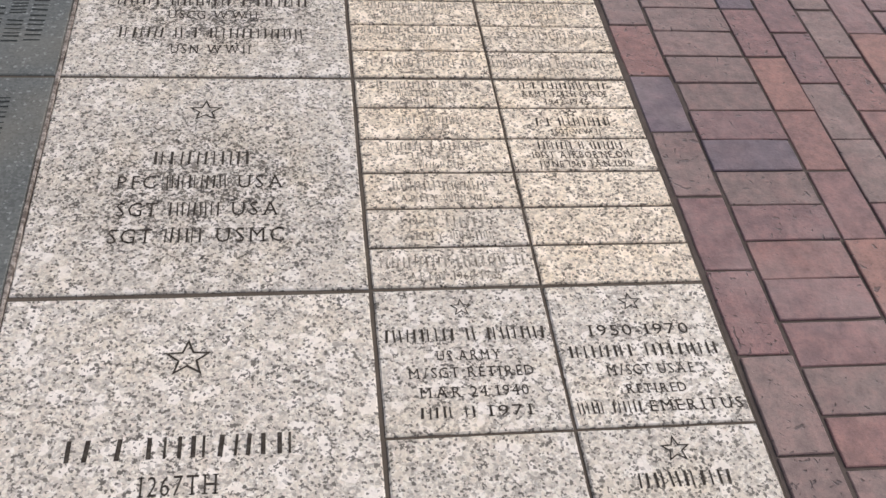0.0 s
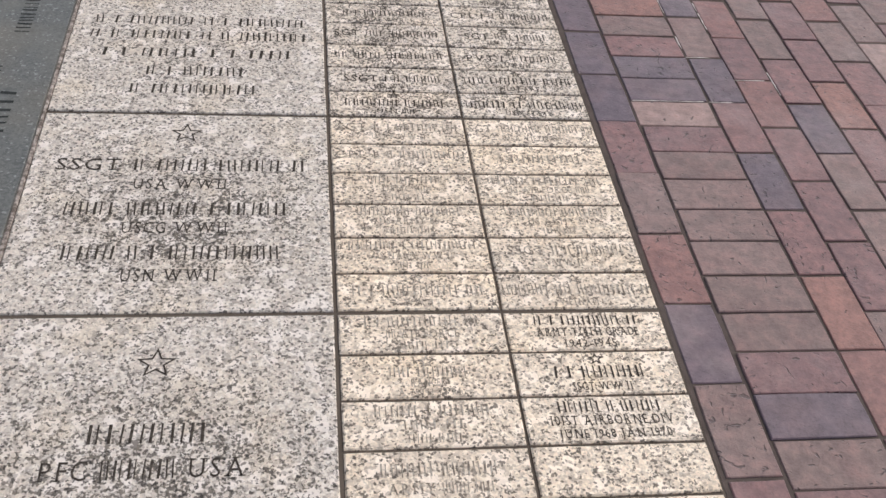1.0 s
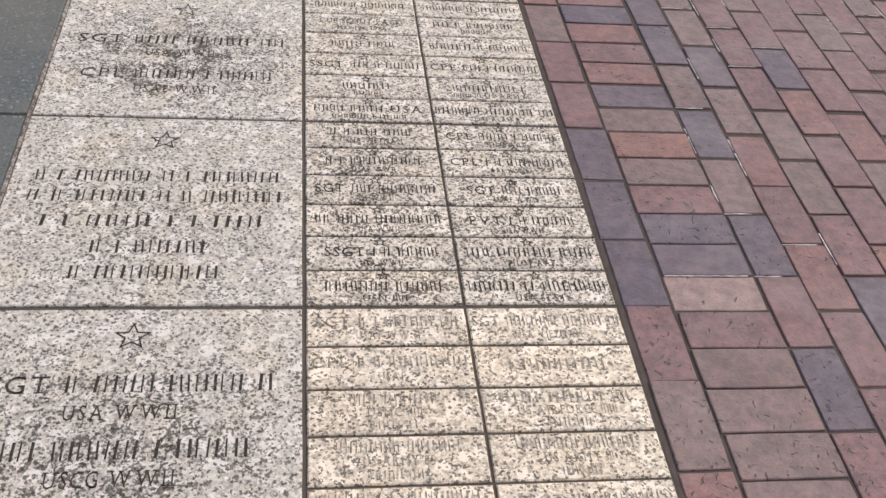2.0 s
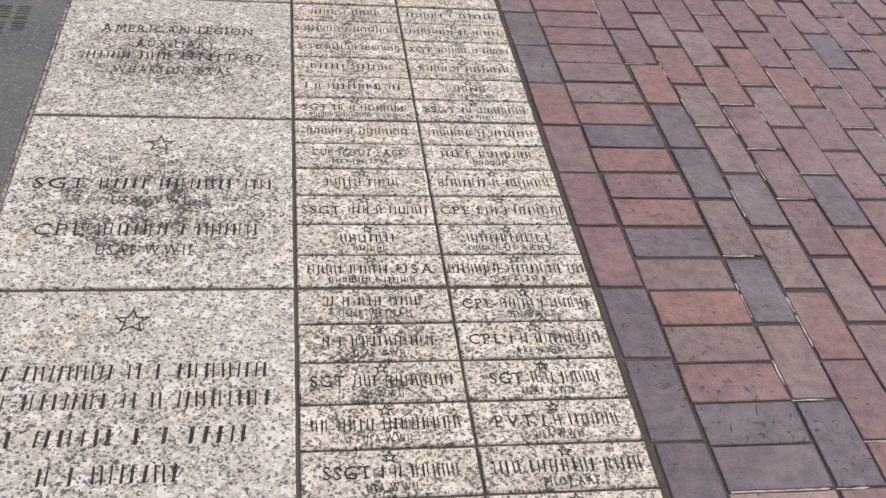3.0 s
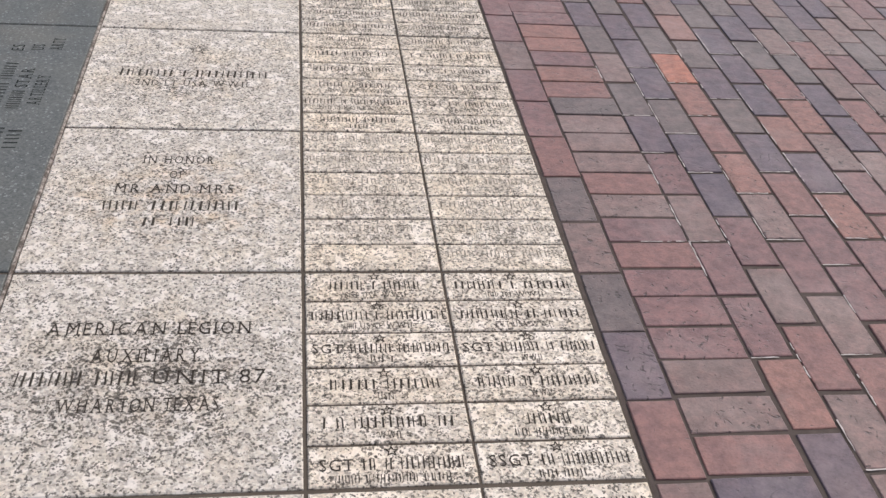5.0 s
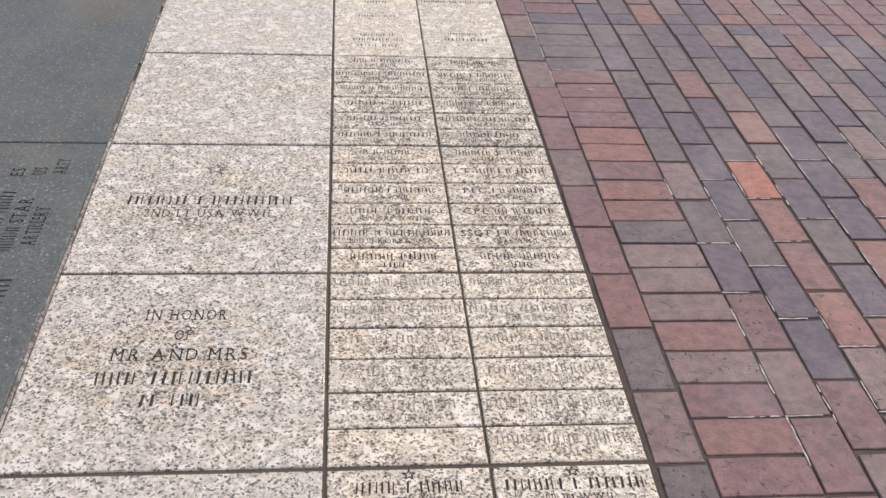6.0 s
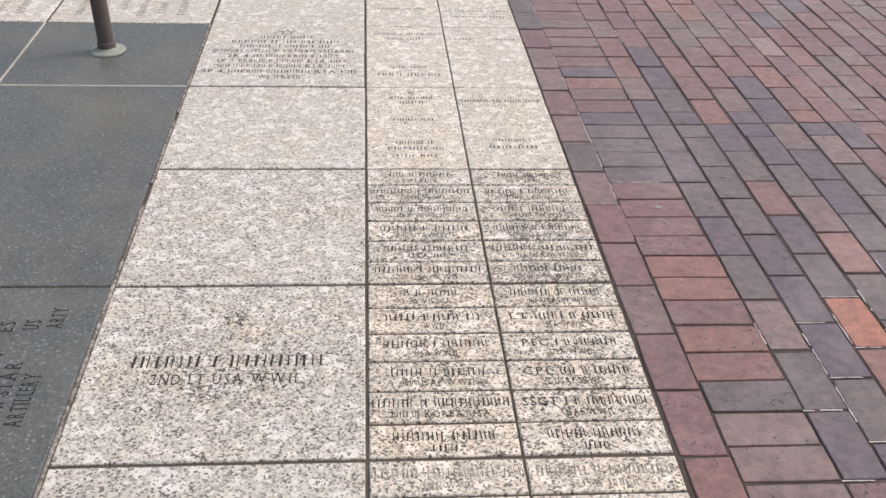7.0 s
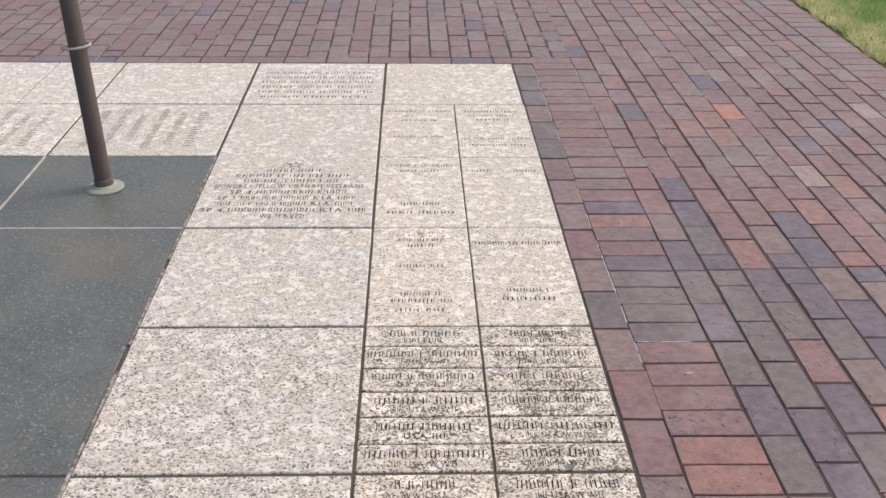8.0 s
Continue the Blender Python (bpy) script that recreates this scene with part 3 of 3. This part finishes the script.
for k in range(-4, 13):
    for i in (0, 1):
        x = P * (0.25 + 0.5 * i)
        if k <= 0:
            for j in (0, 1):
                paver("granite_paver", x, (k + 0.25 + 0.5 * j) * P, P / 2, P / 2, QUARTER.get((i, j), ()) if k == 0 else (), gap=0.005)
        elif k <= 8:
            for j, both in enumerate(NAMES[k]):
                far_warm = TILE_WARM[k] * rng.uniform(0.7, 1.1) if not (k == 1 and j > 3 and i == 0) else 0.3
                trim = {0: -0.0013, 5: 0.0013}.get(j, 0.0)       # wider joints between the squares
                paver("name_tile", x, k * P + (5.5 - j) * Q + trim, P / 2, Q - 2 * abs(trim), tile_lines(both.split("//")[i]), TILE_STAIN[k][i] * rng.uniform(0.6, 1.15), far_warm, gap=0.0045,
                      cut=M_FAINT if k in (2, 6) or (k == 1 and i == 0) else M_CUT)
        elif k <= 11:
            paver("granite_paver", x, (k + 0.5) * P, P / 2, P, HALF[(k, i)], gap=0.0032, warm={(9, 0): 0.36, (9, 1): 0.28}.get((k, i), 0.2), cut=M_CUT)
    if k == 12:
        paver("granite_paver", P / 2, (k + 0.5) * P, P, P, warm=0.15)
SIDE = (("=5 =7 =4", 0.03, 0.20, 0.42), ("=7 =4 =5", 0.03, 0.12, 0.46), ("=4 =6", 0.03, 0.04, 0.30), ("=6 =3 =6", 0.03, -0.04, 0.44), ("=5 =5", 0.03, -0.12, 0.36), ("=7 =4", 0.03, -0.2, 0.40))
LW = 0.634
for i in range(6):
    cx = -P - LW * (i + 0.5)
    paver("granite_paver", cx, 11.51 * P, LW, 0.98 * P, SIDE, turn=True, cut=M_FAINT)
    if i == 1:
        for h in (0, 1):
            paver("granite_paver", cx + LW * (0.25 - 0.5 * h), 12.5 * P, LW / 2, P, gap=0.005)
    else:
        paver("granite_paver", cx, 12.5 * P, LW, P, gap=0.012)

# ---- dark granite panels ----
DARK_END = 11 * P + 0.012
dark = tagged(new("pavement_dark", sheet("sealant_bed", -4.42, -2.44, -P - 0.004, DARK_END, -0.0045, M_MORTAR)),
              "dark grey-green granite memorial panels with pale sealant joints", "pavement", kind="structure")


def across(x, text, y0, y1, near):
    """One line cut along the panel, from y0 to y1, its foot at x."""
    return (text, 0.034, x, y1 - y0, (y0 + y1) / 2 - (near + 1) * P)


DX = -P - 0.0015 - LW / 2      # middle of the first column of panels
ROWS_CUT = {
    0: [(-0.69, "=4", 0.62, 0.76), (-0.735, "=4 =3", 0.50, 0.75), (-0.69, "=7", 0.95, 1.15), (-0.735, "=6 =3", 0.92, 1.18)],
    2: [(-0.665, "=8", 1.345, 1.56), (-0.71, "=4 =6", 1.34, 1.60), (-0.755, "=6 =4", 1.32, 1.60), (-0.68, "=5", 1.75, 1.90), (-0.73, "=6 =4", 1.70, 2.0), (-0.70, "=6", 2.15, 2.30)],
    4: [(-0.70, "AVIATION", 3.77, 3.95), (-0.75, "=5 =4", 3.72, 3.97), (-0.80, "=6", 3.72, 3.9), (-0.70, "=5", 3.45, 3.58), (-0.75, "=6 =3", 3.35, 3.58)],
    6: [(-0.69, "ARTILLERY", 4.38, 4.55), (-0.74, "=6 STAR", 4.36, 4.59), (-0.79, "=6 =4", 4.36, 4.62), (-0.69, "ARTY", 4.71, 4.79), (-0.74, "US", 4.705, 4.742), (-0.795, "ES", 4.70, 4.737),
        (-0.705, "=3", 4.16, 4.25), (-0.75, "=4 =3", 4.08, 4.26), (-0.80, "=6", 4.12, 4.26), (-0.71, "=7", 3.80, 4.0)],
}
for i in range(6):
    cx = DX - LW * i
    for k in range(-4, 10, 2):
        cuts = ()
        if i == 0 and k in ROWS_CUT:
            cuts = [across(-(x - cx), text, y0, y1, k) for x, text, y0, y1 in ROWS_CUT[k]]
        paver("dark_slab", cx, (k + 1) * P, LW, 2 * P, cuts, turn=True, gap=0.008, parent=dark, mat=M_DARK, cut=M_DARKCUT)
    paver("dark_slab", cx, 10.5 * P + 0.006, LW, P + 0.012, gap=0.007, parent=dark, mat=M_DARK)


def bead(x0, y0, x1, y1, r, keep):
    """Ragged strip of pale sealant along a joint."""
    n = max(2, int(math.hypot(x1 - x0, y1 - y0) / 0.03))
    ux, uy = (y1 - y0), -(x1 - x0)
    d = math.hypot(ux, uy)
    ux, uy = ux / d, uy / d
    verts, faces, prev = [], [], None
    for i in range(n + 1):
        f = i / n
        on = noise.noise(Vector((x0 + (x1 - x0) * f * 4, (y0 + (y1 - y0) * f) * 4.1, 3.3))) < keep
        if not on:
            prev = None
            continue
        w = r * rng.uniform(0.7, 1.15)
        base = len(verts)
        for a, z in ((-1, -0.003), (-0.6, 0.0008), (0.6, 0.0008), (1, -0.003)):
            verts.append((x0 + (x1 - x0) * f + ux * a * w, y0 + (y1 - y0) * f + uy * a * w, z))
        if prev is not None:
            faces += [(prev + q, prev + q + 1, base + q + 1, base + q) for q in range(3)]
        prev = base
    return verts, faces


for mat, args in ((M_CAULK, (-P - 0.0008, -1.2, -P - 0.0008, DARK_END, 0.0046, 0.62)), (M_PALE, (DX - LW / 2, -1.2, DX - LW / 2, DARK_END, 0.0056, 0.55)),
                  (M_PALE, (DX + LW / 2, 10 * P, -4.2, 10 * P, 0.0060, 0.75))):
    part("sealant", mesh_from("sealant", *bead(*args), (mat,)), dark, "ragged sealant bead")

# ---- flagpole ----
pole = tagged(new("flagpole"), "bronze-brown round metal pole standing in a pale collar", "pole")
pole.location = (-0.944, 6.42, 0.0)
pole.rotation_euler = (0, radians(-2.2), 0)


def lathe(profile, n=32):
    verts = [(r * math.cos(2 * math.pi * i / n), r * math.sin(2 * math.pi * i / n), z) for r, z in profile for i in range(n)]
    faces = [(k * n + i, k * n + (i + 1) % n, (k + 1) * n + (i + 1) % n, (k + 1) * n + i) for k in range(len(profile) - 1) for i in range(n)]
    faces.append(tuple(range((len(profile) - 1) * n, len(profile) * n)))
    return verts, faces


def smooth(me):
    me.polygons.foreach_set("use_smooth", [True] * len(me.polygons))
    return me


part("shaft", smooth(mesh_from("shaft", *lathe([(0.029, 0.0), (0.029, 0.4), (0.027, 1.6), (0.023, 3.4), (0.021, 3.42)]), (M_POLE,))), pole)
part("collar", mesh_from("collar", *lathe([(0.066, 0.0), (0.066, 0.004), (0.062, 0.008), (0.044, 0.011), (0.037, 0.016), (0.030, 0.017)]), (M_COLLAR,)), pole, "pale weathered cast collar")
part("sleeve", smooth(mesh_from("sleeve", *lathe([(0.0325, 0.012), (0.0325, 0.034), (0.0318, 0.037), (0.029, 0.038)]), (M_POLE,))), pole, "short dark sleeve above the collar")

ring_v, ring_f = [], []
for i in range(28):
    a = 2 * math.pi * i / 28
    for j in range(8):
        b = 2 * math.pi * j / 8
        rr = 0.046 + 0.0042 * math.cos(b)
        ring_v.append((rr * math.cos(a) - 0.004, rr * math.sin(a) * 0.85, 0.505 + 0.0042 * math.sin(b) + 0.003 * math.cos(a)))
        ring_f.append((i * 8 + j, ((i + 1) % 28) * 8 + j, ((i + 1) % 28) * 8 + (j + 1) % 8, i * 8 + (j + 1) % 8))
part("halyard_ring", smooth(mesh_from("halyard_ring", ring_v, ring_f, (M_CORD,))), pole, "pale grey ring hanging loosely round the shaft")

GUM, PEBBLE = (0.821, 5.254), (1.699, 5.932)

# ---- brick paving ----
BH = 0.05
brng = random.Random(11)


def brick_data(w, l, r):
    return slab_data(w - r.uniform(0.0032, 0.0054), l - r.uniform(0.0048, 0.0076), BH, 0.0019, r, 0.0016)


BRICKS = [mesh_from("brick", *brick_data(Q, 2 * Q, brng), (TONES["plum"],)) for _ in range(14)]
W = 0.1010                    # width of a field course
FIELD_BRICKS = [mesh_from("brick", *brick_data(W, 2 * Q, brng), (TONES["plum"],)) for _ in range(14)]


def pick_tone(r, y):
    """Redder bricks near the start of the walk, browner and bluer ones half way, plain ones far off."""
    far, mid = (62, 6, 28, 2, 1.5, 3, 0, 0.6), (16, 3, 32, 26, 22, 1, 0, 0)
    return r.choices(TONE_NAMES, far if y > 5.9 else mid if y > 4.3 else (50, 16, 22, 5, 0.8, 4, 0, 0.6))[0]


def brick(parent, x, y, along_x, tone, shapes=BRICKS, wide=1.0):
    ob = part("brick", brng.choice(shapes), parent)
    ob.scale = (wide, 1, 1)
    ob.location = (x + brng.uniform(-0.0015, 0.0015), y + brng.uniform(-0.0015, 0.0015), brng.uniform(-0.0015, 0.0012))
    ob.rotation_euler = (brng.uniform(-0.006, 0.006), brng.uniform(-0.006, 0.006), (math.pi / 2 if along_x else 0) + brng.uniform(-0.006, 0.006))
    ob.material_slots[0].link = "OBJECT"
    ob.material_slots[0].material = TONES[tone]
    return ob


def sway(y):
    """The courses wander sideways by some millimetres along the granite."""
    return float(np.interp(y, (0, 3.2, 4.5, 6.0, 8.0), (0.003, 0.004, -0.003, -0.013, -0.012)))


def sold_y(k):
    return (k + float(np.interp(k, (5, 12, 20, 22, 27, 32, 36, 47, 53, 60, 70, 74), (0.04, -0.1, -0.18, -0.22, -0.06, 0.05, 0.1, 0.2, 0.15, 0.0, 0.06, 0.1)))) * Q


def edge_y(k):
    return (k + float(np.interp(k, (2, 10, 16, 20, 28, 40, 54, 74), (0.34, 0.2, 0.07, -0.07, -0.05, -0.09, -0.2, -0.1)))) * Q


X_SOLD, X_FIELD = 0.720, 0.921
X_LAWNSOLD = X_FIELD + 13 * W - 0.012
LINES = (0.0, 0.0985, 0.200, 0.3015, 0.406, 0.517, 0.621)      # course lines from the soldier course outwards
border = tagged(new("pavement_brick_border", sheet("sand_bed", P + 0.002, -2.44, X_FIELD, END + Q, -0.0044, M_SAND)),
                "clay brick edging and soldier courses bordering the granite", "pavement", kind="structure")
P_, R_, B_, S_, G_, T_, O_, L_ = "plum", "red", "brown", "slate", "grey", "rust", "orange", "pale"
EDGE_TONE = dict(enumerate((B_, B_, P_, P_, B_, S_, R_, B_, P_, S_, S_, P_, P_, P_, B_, R_, S_, G_, B_, G_, R_, P_, P_, B_, P_, P_, B_, G_, B_, P_, B_, B_, P_, G_, P_, B_, P_, G_, B_)))
SOLD_TONE = dict(enumerate((B_, B_, R_, B_, P_, P_, R_, P_, B_, S_, P_, B_, B_, B_, B_, B_, B_, P_, L_, S_, S_, P_, B_, T_, B_, S_, R_, P_, R_, S_, R_, B_, B_, P_, P_, P_, R_, P_, B_, R_,
                            B_, B_, B_, B_, R_, T_, B_, B_, T_, P_, P_, P_, P_, B_, B_, B_, P_, R_, P_, B_)))
LETTER = dict(zip("PRBSGTOL", (P_, R_, B_, S_, G_, T_, O_, L_)))
COURSES = ("BSBSSTPPBPSGBGSGSGSB.R", ".RBSBBRBPSSGSSSGGGGGSS...S", ".....RBPB.RTOGSRGSTPR..R.R", "...S..RPPRSGSGTBGSSBP...T", "......PPT.TSSSGSSBSS....TR",
           "......PPRPBTRGSGGBSPT....O.S", "......SPS........SRR.L", ".............R...R...T.S", "..............S", ".......................RS", "", ".........................L")
FIELD_TONE = {(c, k): LETTER[ch] for c, row in enumerate(COURSES) for k, ch in enumerate(row, 10) if ch != "."}
EDGE_TONE.update({11: S_, 34: G_, 36: G_})
SOLD_TONE.update({k: G_ for k in range(43, 56) if SOLD_TONE[k] == B_})
SOLD_TONE.update({46: P_, 47: T_, 50: P_, 56: G_, 57: S_, 60: T_, 61: S_, 62: P_})
for k in range(-12, 39):
    y0, y1 = edge_y(2 * k), edge_y(2 * k + 2)
    brick(border, 0.6685 + sway(y0) * 0.6, (y0 + y1) / 2, False, EDGE_TONE.get(k) or brng.choice((P_, B_)))
for k in range(-24, 79):
    y0, y1 = sold_y(k), sold_y(k + 1)
    brick(border, (X_SOLD + X_FIELD) / 2 + sway(y0), (y0 + y1) / 2, True, SOLD_TONE.get(k) or pick_tone(brng, k * Q))
for k in range(0, 24):
    brick(border, 0.725 - (k + 0.5) * 2 * Q, END + Q / 2, True, brng.choices((P_, B_, S_), (5, 4, 1))[0])
for k in range(-24, 108):
    brick(border, X_LAWNSOLD + Q, (k + 0.5) * Q, True, brng.choices((P_, B_, R_), (5, 4, 1))[0])

field = tagged(new("pavement_brick_field", mesh_from("sand_bed",
               [(X_FIELD, -2.44, -0.0044), (LAWN_X, -2.44, -0.0044), (LAWN_X, 11.0, -0.0044), (-4.42, 11.0, -0.0044), (-4.42, END, -0.0044), (X_FIELD, END, -0.0044)],
               [(0, 1, 2, 5), (2, 3, 4, 5)], (M_SAND,))),
               "red, plum and slate clay brick paving in running bond", "pavement", kind="structure")


def course_x(c):
    return X_FIELD + float(np.interp(c, (0, 1, 2, 3, 4, 5, 6, 13), (*LINES, X_LAWNSOLD - X_FIELD)))


def bulge(c, y):
    """A short stretch where the middle courses have crept outwards, and the far end where they draw in."""
    out = np.interp(y, (2.2, 2.8, 3.2, 3.6), (0, 1, 1, 0)) * np.interp(c, (0, 1, 3, 5, 7), (0.004, 0.010, 0.017, 0.007, 0))
    back = np.interp(y, (5.6, 6.5), (0, 1)) * np.interp(c, (0, 1, 3, 5, 7, 10, 13), (0.003, 0.014, 0.019, 0.024, 0.030, 0.012, 0.0))
    return float(out - 0.5 * back)


def course_w(c):
    return course_x(c + 1) - course_x(c) if c >= 0 else W


def cross_y(c, j):
    """The cross joints run slightly askew, further out along the far courses."""
    return sold_y(j) + c * Q * float(np.interp(j, (30, 36, 57, 70), (0.0, 0.03, 0.047, 0.02)))


CUT_ROW = 28                  # here the bond is cut: the odd courses have two half bricks
cells, halves = [], {}
for c in range(13):
    for k in range(-12, 53):
        j = 2 * k + (1 if c % 2 == 0 else 0)
        y = (cross_y(c, j) + cross_y(c, j + 2)) / 2
        x = (course_x(c) + course_x(c + 1)) / 2 + sway(y) * max(0.0, 1 - c / 3) + bulge(c + 0.5, y)
        if c % 2 and k == CUT_ROW:
            for h in (-1, 1):
                halves[(x, y + h * Q / 2)] = S_ if h > 0 and c < 4 else T_ if h > 0 and c == 5 else FIELD_TONE.get((c, k), P_)
        else:
            cells.append((x, y, c, k))
for c in range(-50, 0):
    for k in range(0, 15):
        y = END + Q + (2 * k + (1 if c % 2 == 0 else 0)) * Q + 0.002
        cells.append((X_FIELD + (c + 0.5) * W, y, c, k))
HALF_BRICKS = [mesh_from("brick", *brick_data(W, Q, brng), (TONES["plum"],)) for _ in range(4)]
for (x, y), tone in halves.items():
    brick(field, x, y, False, tone, HALF_BRICKS, 1.03)
jverts, jfaces, jtones = [], [], []
single = len(halves)
for x, y, c, k in sorted(cells, key=lambda q: (q[0] - 0.6) ** 2 * 3 + (q[1] - 3.4) ** 2 * 0.25):
    tone = FIELD_TONE.get((c, k)) or (pick_tone(brng, y) if c >= 0 else brng.choices((P_, B_, G_, S_), (40, 54, 3, 3))[0])
    if single < 300:
        single += 1
        brick(field, x, y, False, tone, FIELD_BRICKS, course_w(c) / W)
    else:
        long = 2 * Q
        if c < 0 and y - Q < END + 0.6 * Q:       # half bricks against the border course
            long, y = Q, y + Q / 2
        vs, fs = brick_data(course_w(c) if c >= 0 else W - 0.004, long, brng)
        base = len(jverts)
        dz, tx, ty = brng.uniform(-0.0015, 0.0012), brng.uniform(-0.006, 0.006), brng.uniform(-0.006, 0.006)
        dx, dy = brng.uniform(-0.0015, 0.0015), brng.uniform(-0.0015, 0.0015)
        jverts += [(a + x + dx, b + y + dy, h + dz + a * tx + b * ty) for a, b, h in vs]
        jfaces += [tuple(base + i for i in f) for f in fs]
        jtones += [TONE_NAMES.index(tone)] * len(fs)
tagged(part("bricks", mesh_from("bricks", jverts, jfaces, list(TONES.values()), jtones), field), kind="stuff")

# pale salts that have dried out in some of the joints
sv, sf = [], []


def salt(x0, y0, x1, y1):
    n = max(2, int(math.hypot(x1 - x0, y1 - y0) / 0.011))
    ux, uy = ((y1 - y0) > (x1 - x0)) * 1.0, ((y1 - y0) <= (x1 - x0)) * 1.0
    base = len(sv)
    for i in range(n + 1):
        f, w, s = i / n, brng.uniform(0.0006, 0.0022), brng.uniform(-0.0008, 0.0008)
        for e in (-1, 1):
            sv.append((x0 + (x1 - x0) * f + ux * (e * w + s), y0 + (y1 - y0) * f + uy * (e * w + s), -0.0002))
    sf.extend((base + 2 * i, base + 2 * i + 1, base + 2 * i + 3, base + 2 * i + 2) for i in range(n) if brng.random() < 0.94)


for x, y, c, k in cells:
    damp = noise.fractal(Vector((x * 1.3, y * 0.6, 7.0)), 0.8, 2.0, 3)
    if y > 2.0 and damp > float(np.interp(y, (2.6, 3.1, 4.3, 4.8, 6.6, 7.4), (0.1, -0.2, -0.2, 0.12, 0.12, -0.05))):
        if brng.random() < 0.62:
            a = y - Q * brng.uniform(0.2, 1.0)
            salt(x - W / 2, a, x - W / 2, a + Q * brng.uniform(0.5, 1.6))
        if brng.random() < 0.5:
            salt(x - W / 2, y - Q, x + W * brng.uniform(0.1, 0.5), y - Q)
salt(X_SOLD + 0.01, sold_y(19), X_FIELD - 0.01, sold_y(19))
salt(0.80, sold_y(37), X_FIELD, sold_y(37))
for c, y0, y1 in ((-24, 8.44, 8.92), (-22, 8.43, 8.79), (-21, 8.79, 9.3), (-20, 8.93, 9.1)):
    salt(X_FIELD + c * W, y0, X_FIELD + c * W, y1)
for k in range(52, 78):
    if brng.random() < 0.6:
        salt(X_SOLD + sway(k * Q), sold_y(k), X_SOLD + sway(k * Q), sold_y(k + 1))
    elif brng.random() < 0.25:
        salt(X_SOLD, sold_y(k), X_FIELD - 0.06, sold_y(k))
tagged(part("salt_bloom", mesh_from("salt_bloom", sv, sf, (M_SALT,)), field, "dried white salts in the joints"), kind="stuff")


def blob(name, x, y, r, h, mat, label, category):
    """A small lumpy disc or stone lying on the bricks."""
    prof = [(0.0, 0.0), (1.0, 0.0), (0.93, 0.55), (0.6, 0.92), (0.25, 1.0)]
    v, f, n = [], [], 14
    wob = [brng.uniform(0.75, 1.15) for _ in range(n)]
    for pr, pz in prof[1:]:
        v += [(r * pr * wob[i] * math.cos(6.2832 * i / n), r * pr * wob[i] * math.sin(6.2832 * i / n) * 0.8, h * pz) for i in range(n)]
    for q in range(3):
        f += [(q * n + i, q * n + (i + 1) % n, (q + 1) * n + (i + 1) % n, (q + 1) * n + i) for i in range(n)]
    f.append(tuple(range(3 * n, 4 * n)))
    ob = tagged(new(name, smooth(mesh_from(name, v, f, (mat,)))), label, category)
    ob.location = (x, y, 0.0)
    return ob


blob("gum_spot", GUM[0], GUM[1], 0.010, 0.0016, M_COLLAR, "pale flattened gum spot stuck on a brown brick", "gum")
blob("pebble", PEBBLE[0], PEBBLE[1], 0.008, 0.007, M_CORD, "small white pebble lying on the brick paving", "stone")

# ---- lawn ----
grng = np.random.RandomState(3)
N = 100000
by = np.where(np.arange(N) < 60000, 6.4 + grng.rand(N) * 4.4, -1.8 + grng.rand(N) * 15.6)
bx = LAWN_X + 0.036 + 0.014 * np.sin(by * 9) + 0.014 * np.sin(by * 23 + 1) + 0.010 * np.sin(by * 61) + np.abs(grng.rand(N)) ** 1.2 * 2.0
ang = grng.rand(N) * 6.283
h = 0.02 + 0.035 * grng.rand(N)
lean = (grng.rand(N, 2) - 0.5) * 0.085
wd = 0.0025 + 0.0025 * grng.rand(N)
z0 = -0.012
v = np.zeros((N, 3, 3))
v[:, 0] = np.stack([bx - np.cos(ang) * wd, by - np.sin(ang) * wd, np.full(N, z0)], 1)
v[:, 1] = np.stack([bx + np.cos(ang) * wd, by + np.sin(ang) * wd, np.full(N, z0)], 1)
v[:, 2] = np.stack([bx + lean[:, 0], by + lean[:, 1], z0 + h], 1)
lawn = tagged(new("lawn", sheet("lawn_turf", LAWN_X + 0.4, -2.44, LAWN_X + 12, 14, -0.012, M_LAWN)), "green lawn with dry yellow grass along its edge", "lawn", kind="stuff")
part("grass", mesh_from("grass", v.reshape(-1, 3).tolist(), np.arange(N * 3).reshape(-1, 3).tolist(), (M_GRASS,)), lawn)
part("soil_edge", sheet("soil_edge", LAWN_X, -2.44, LAWN_X + 0.4, 14, -0.012, M_SOIL), lawn, "bare brown soil along the edge")
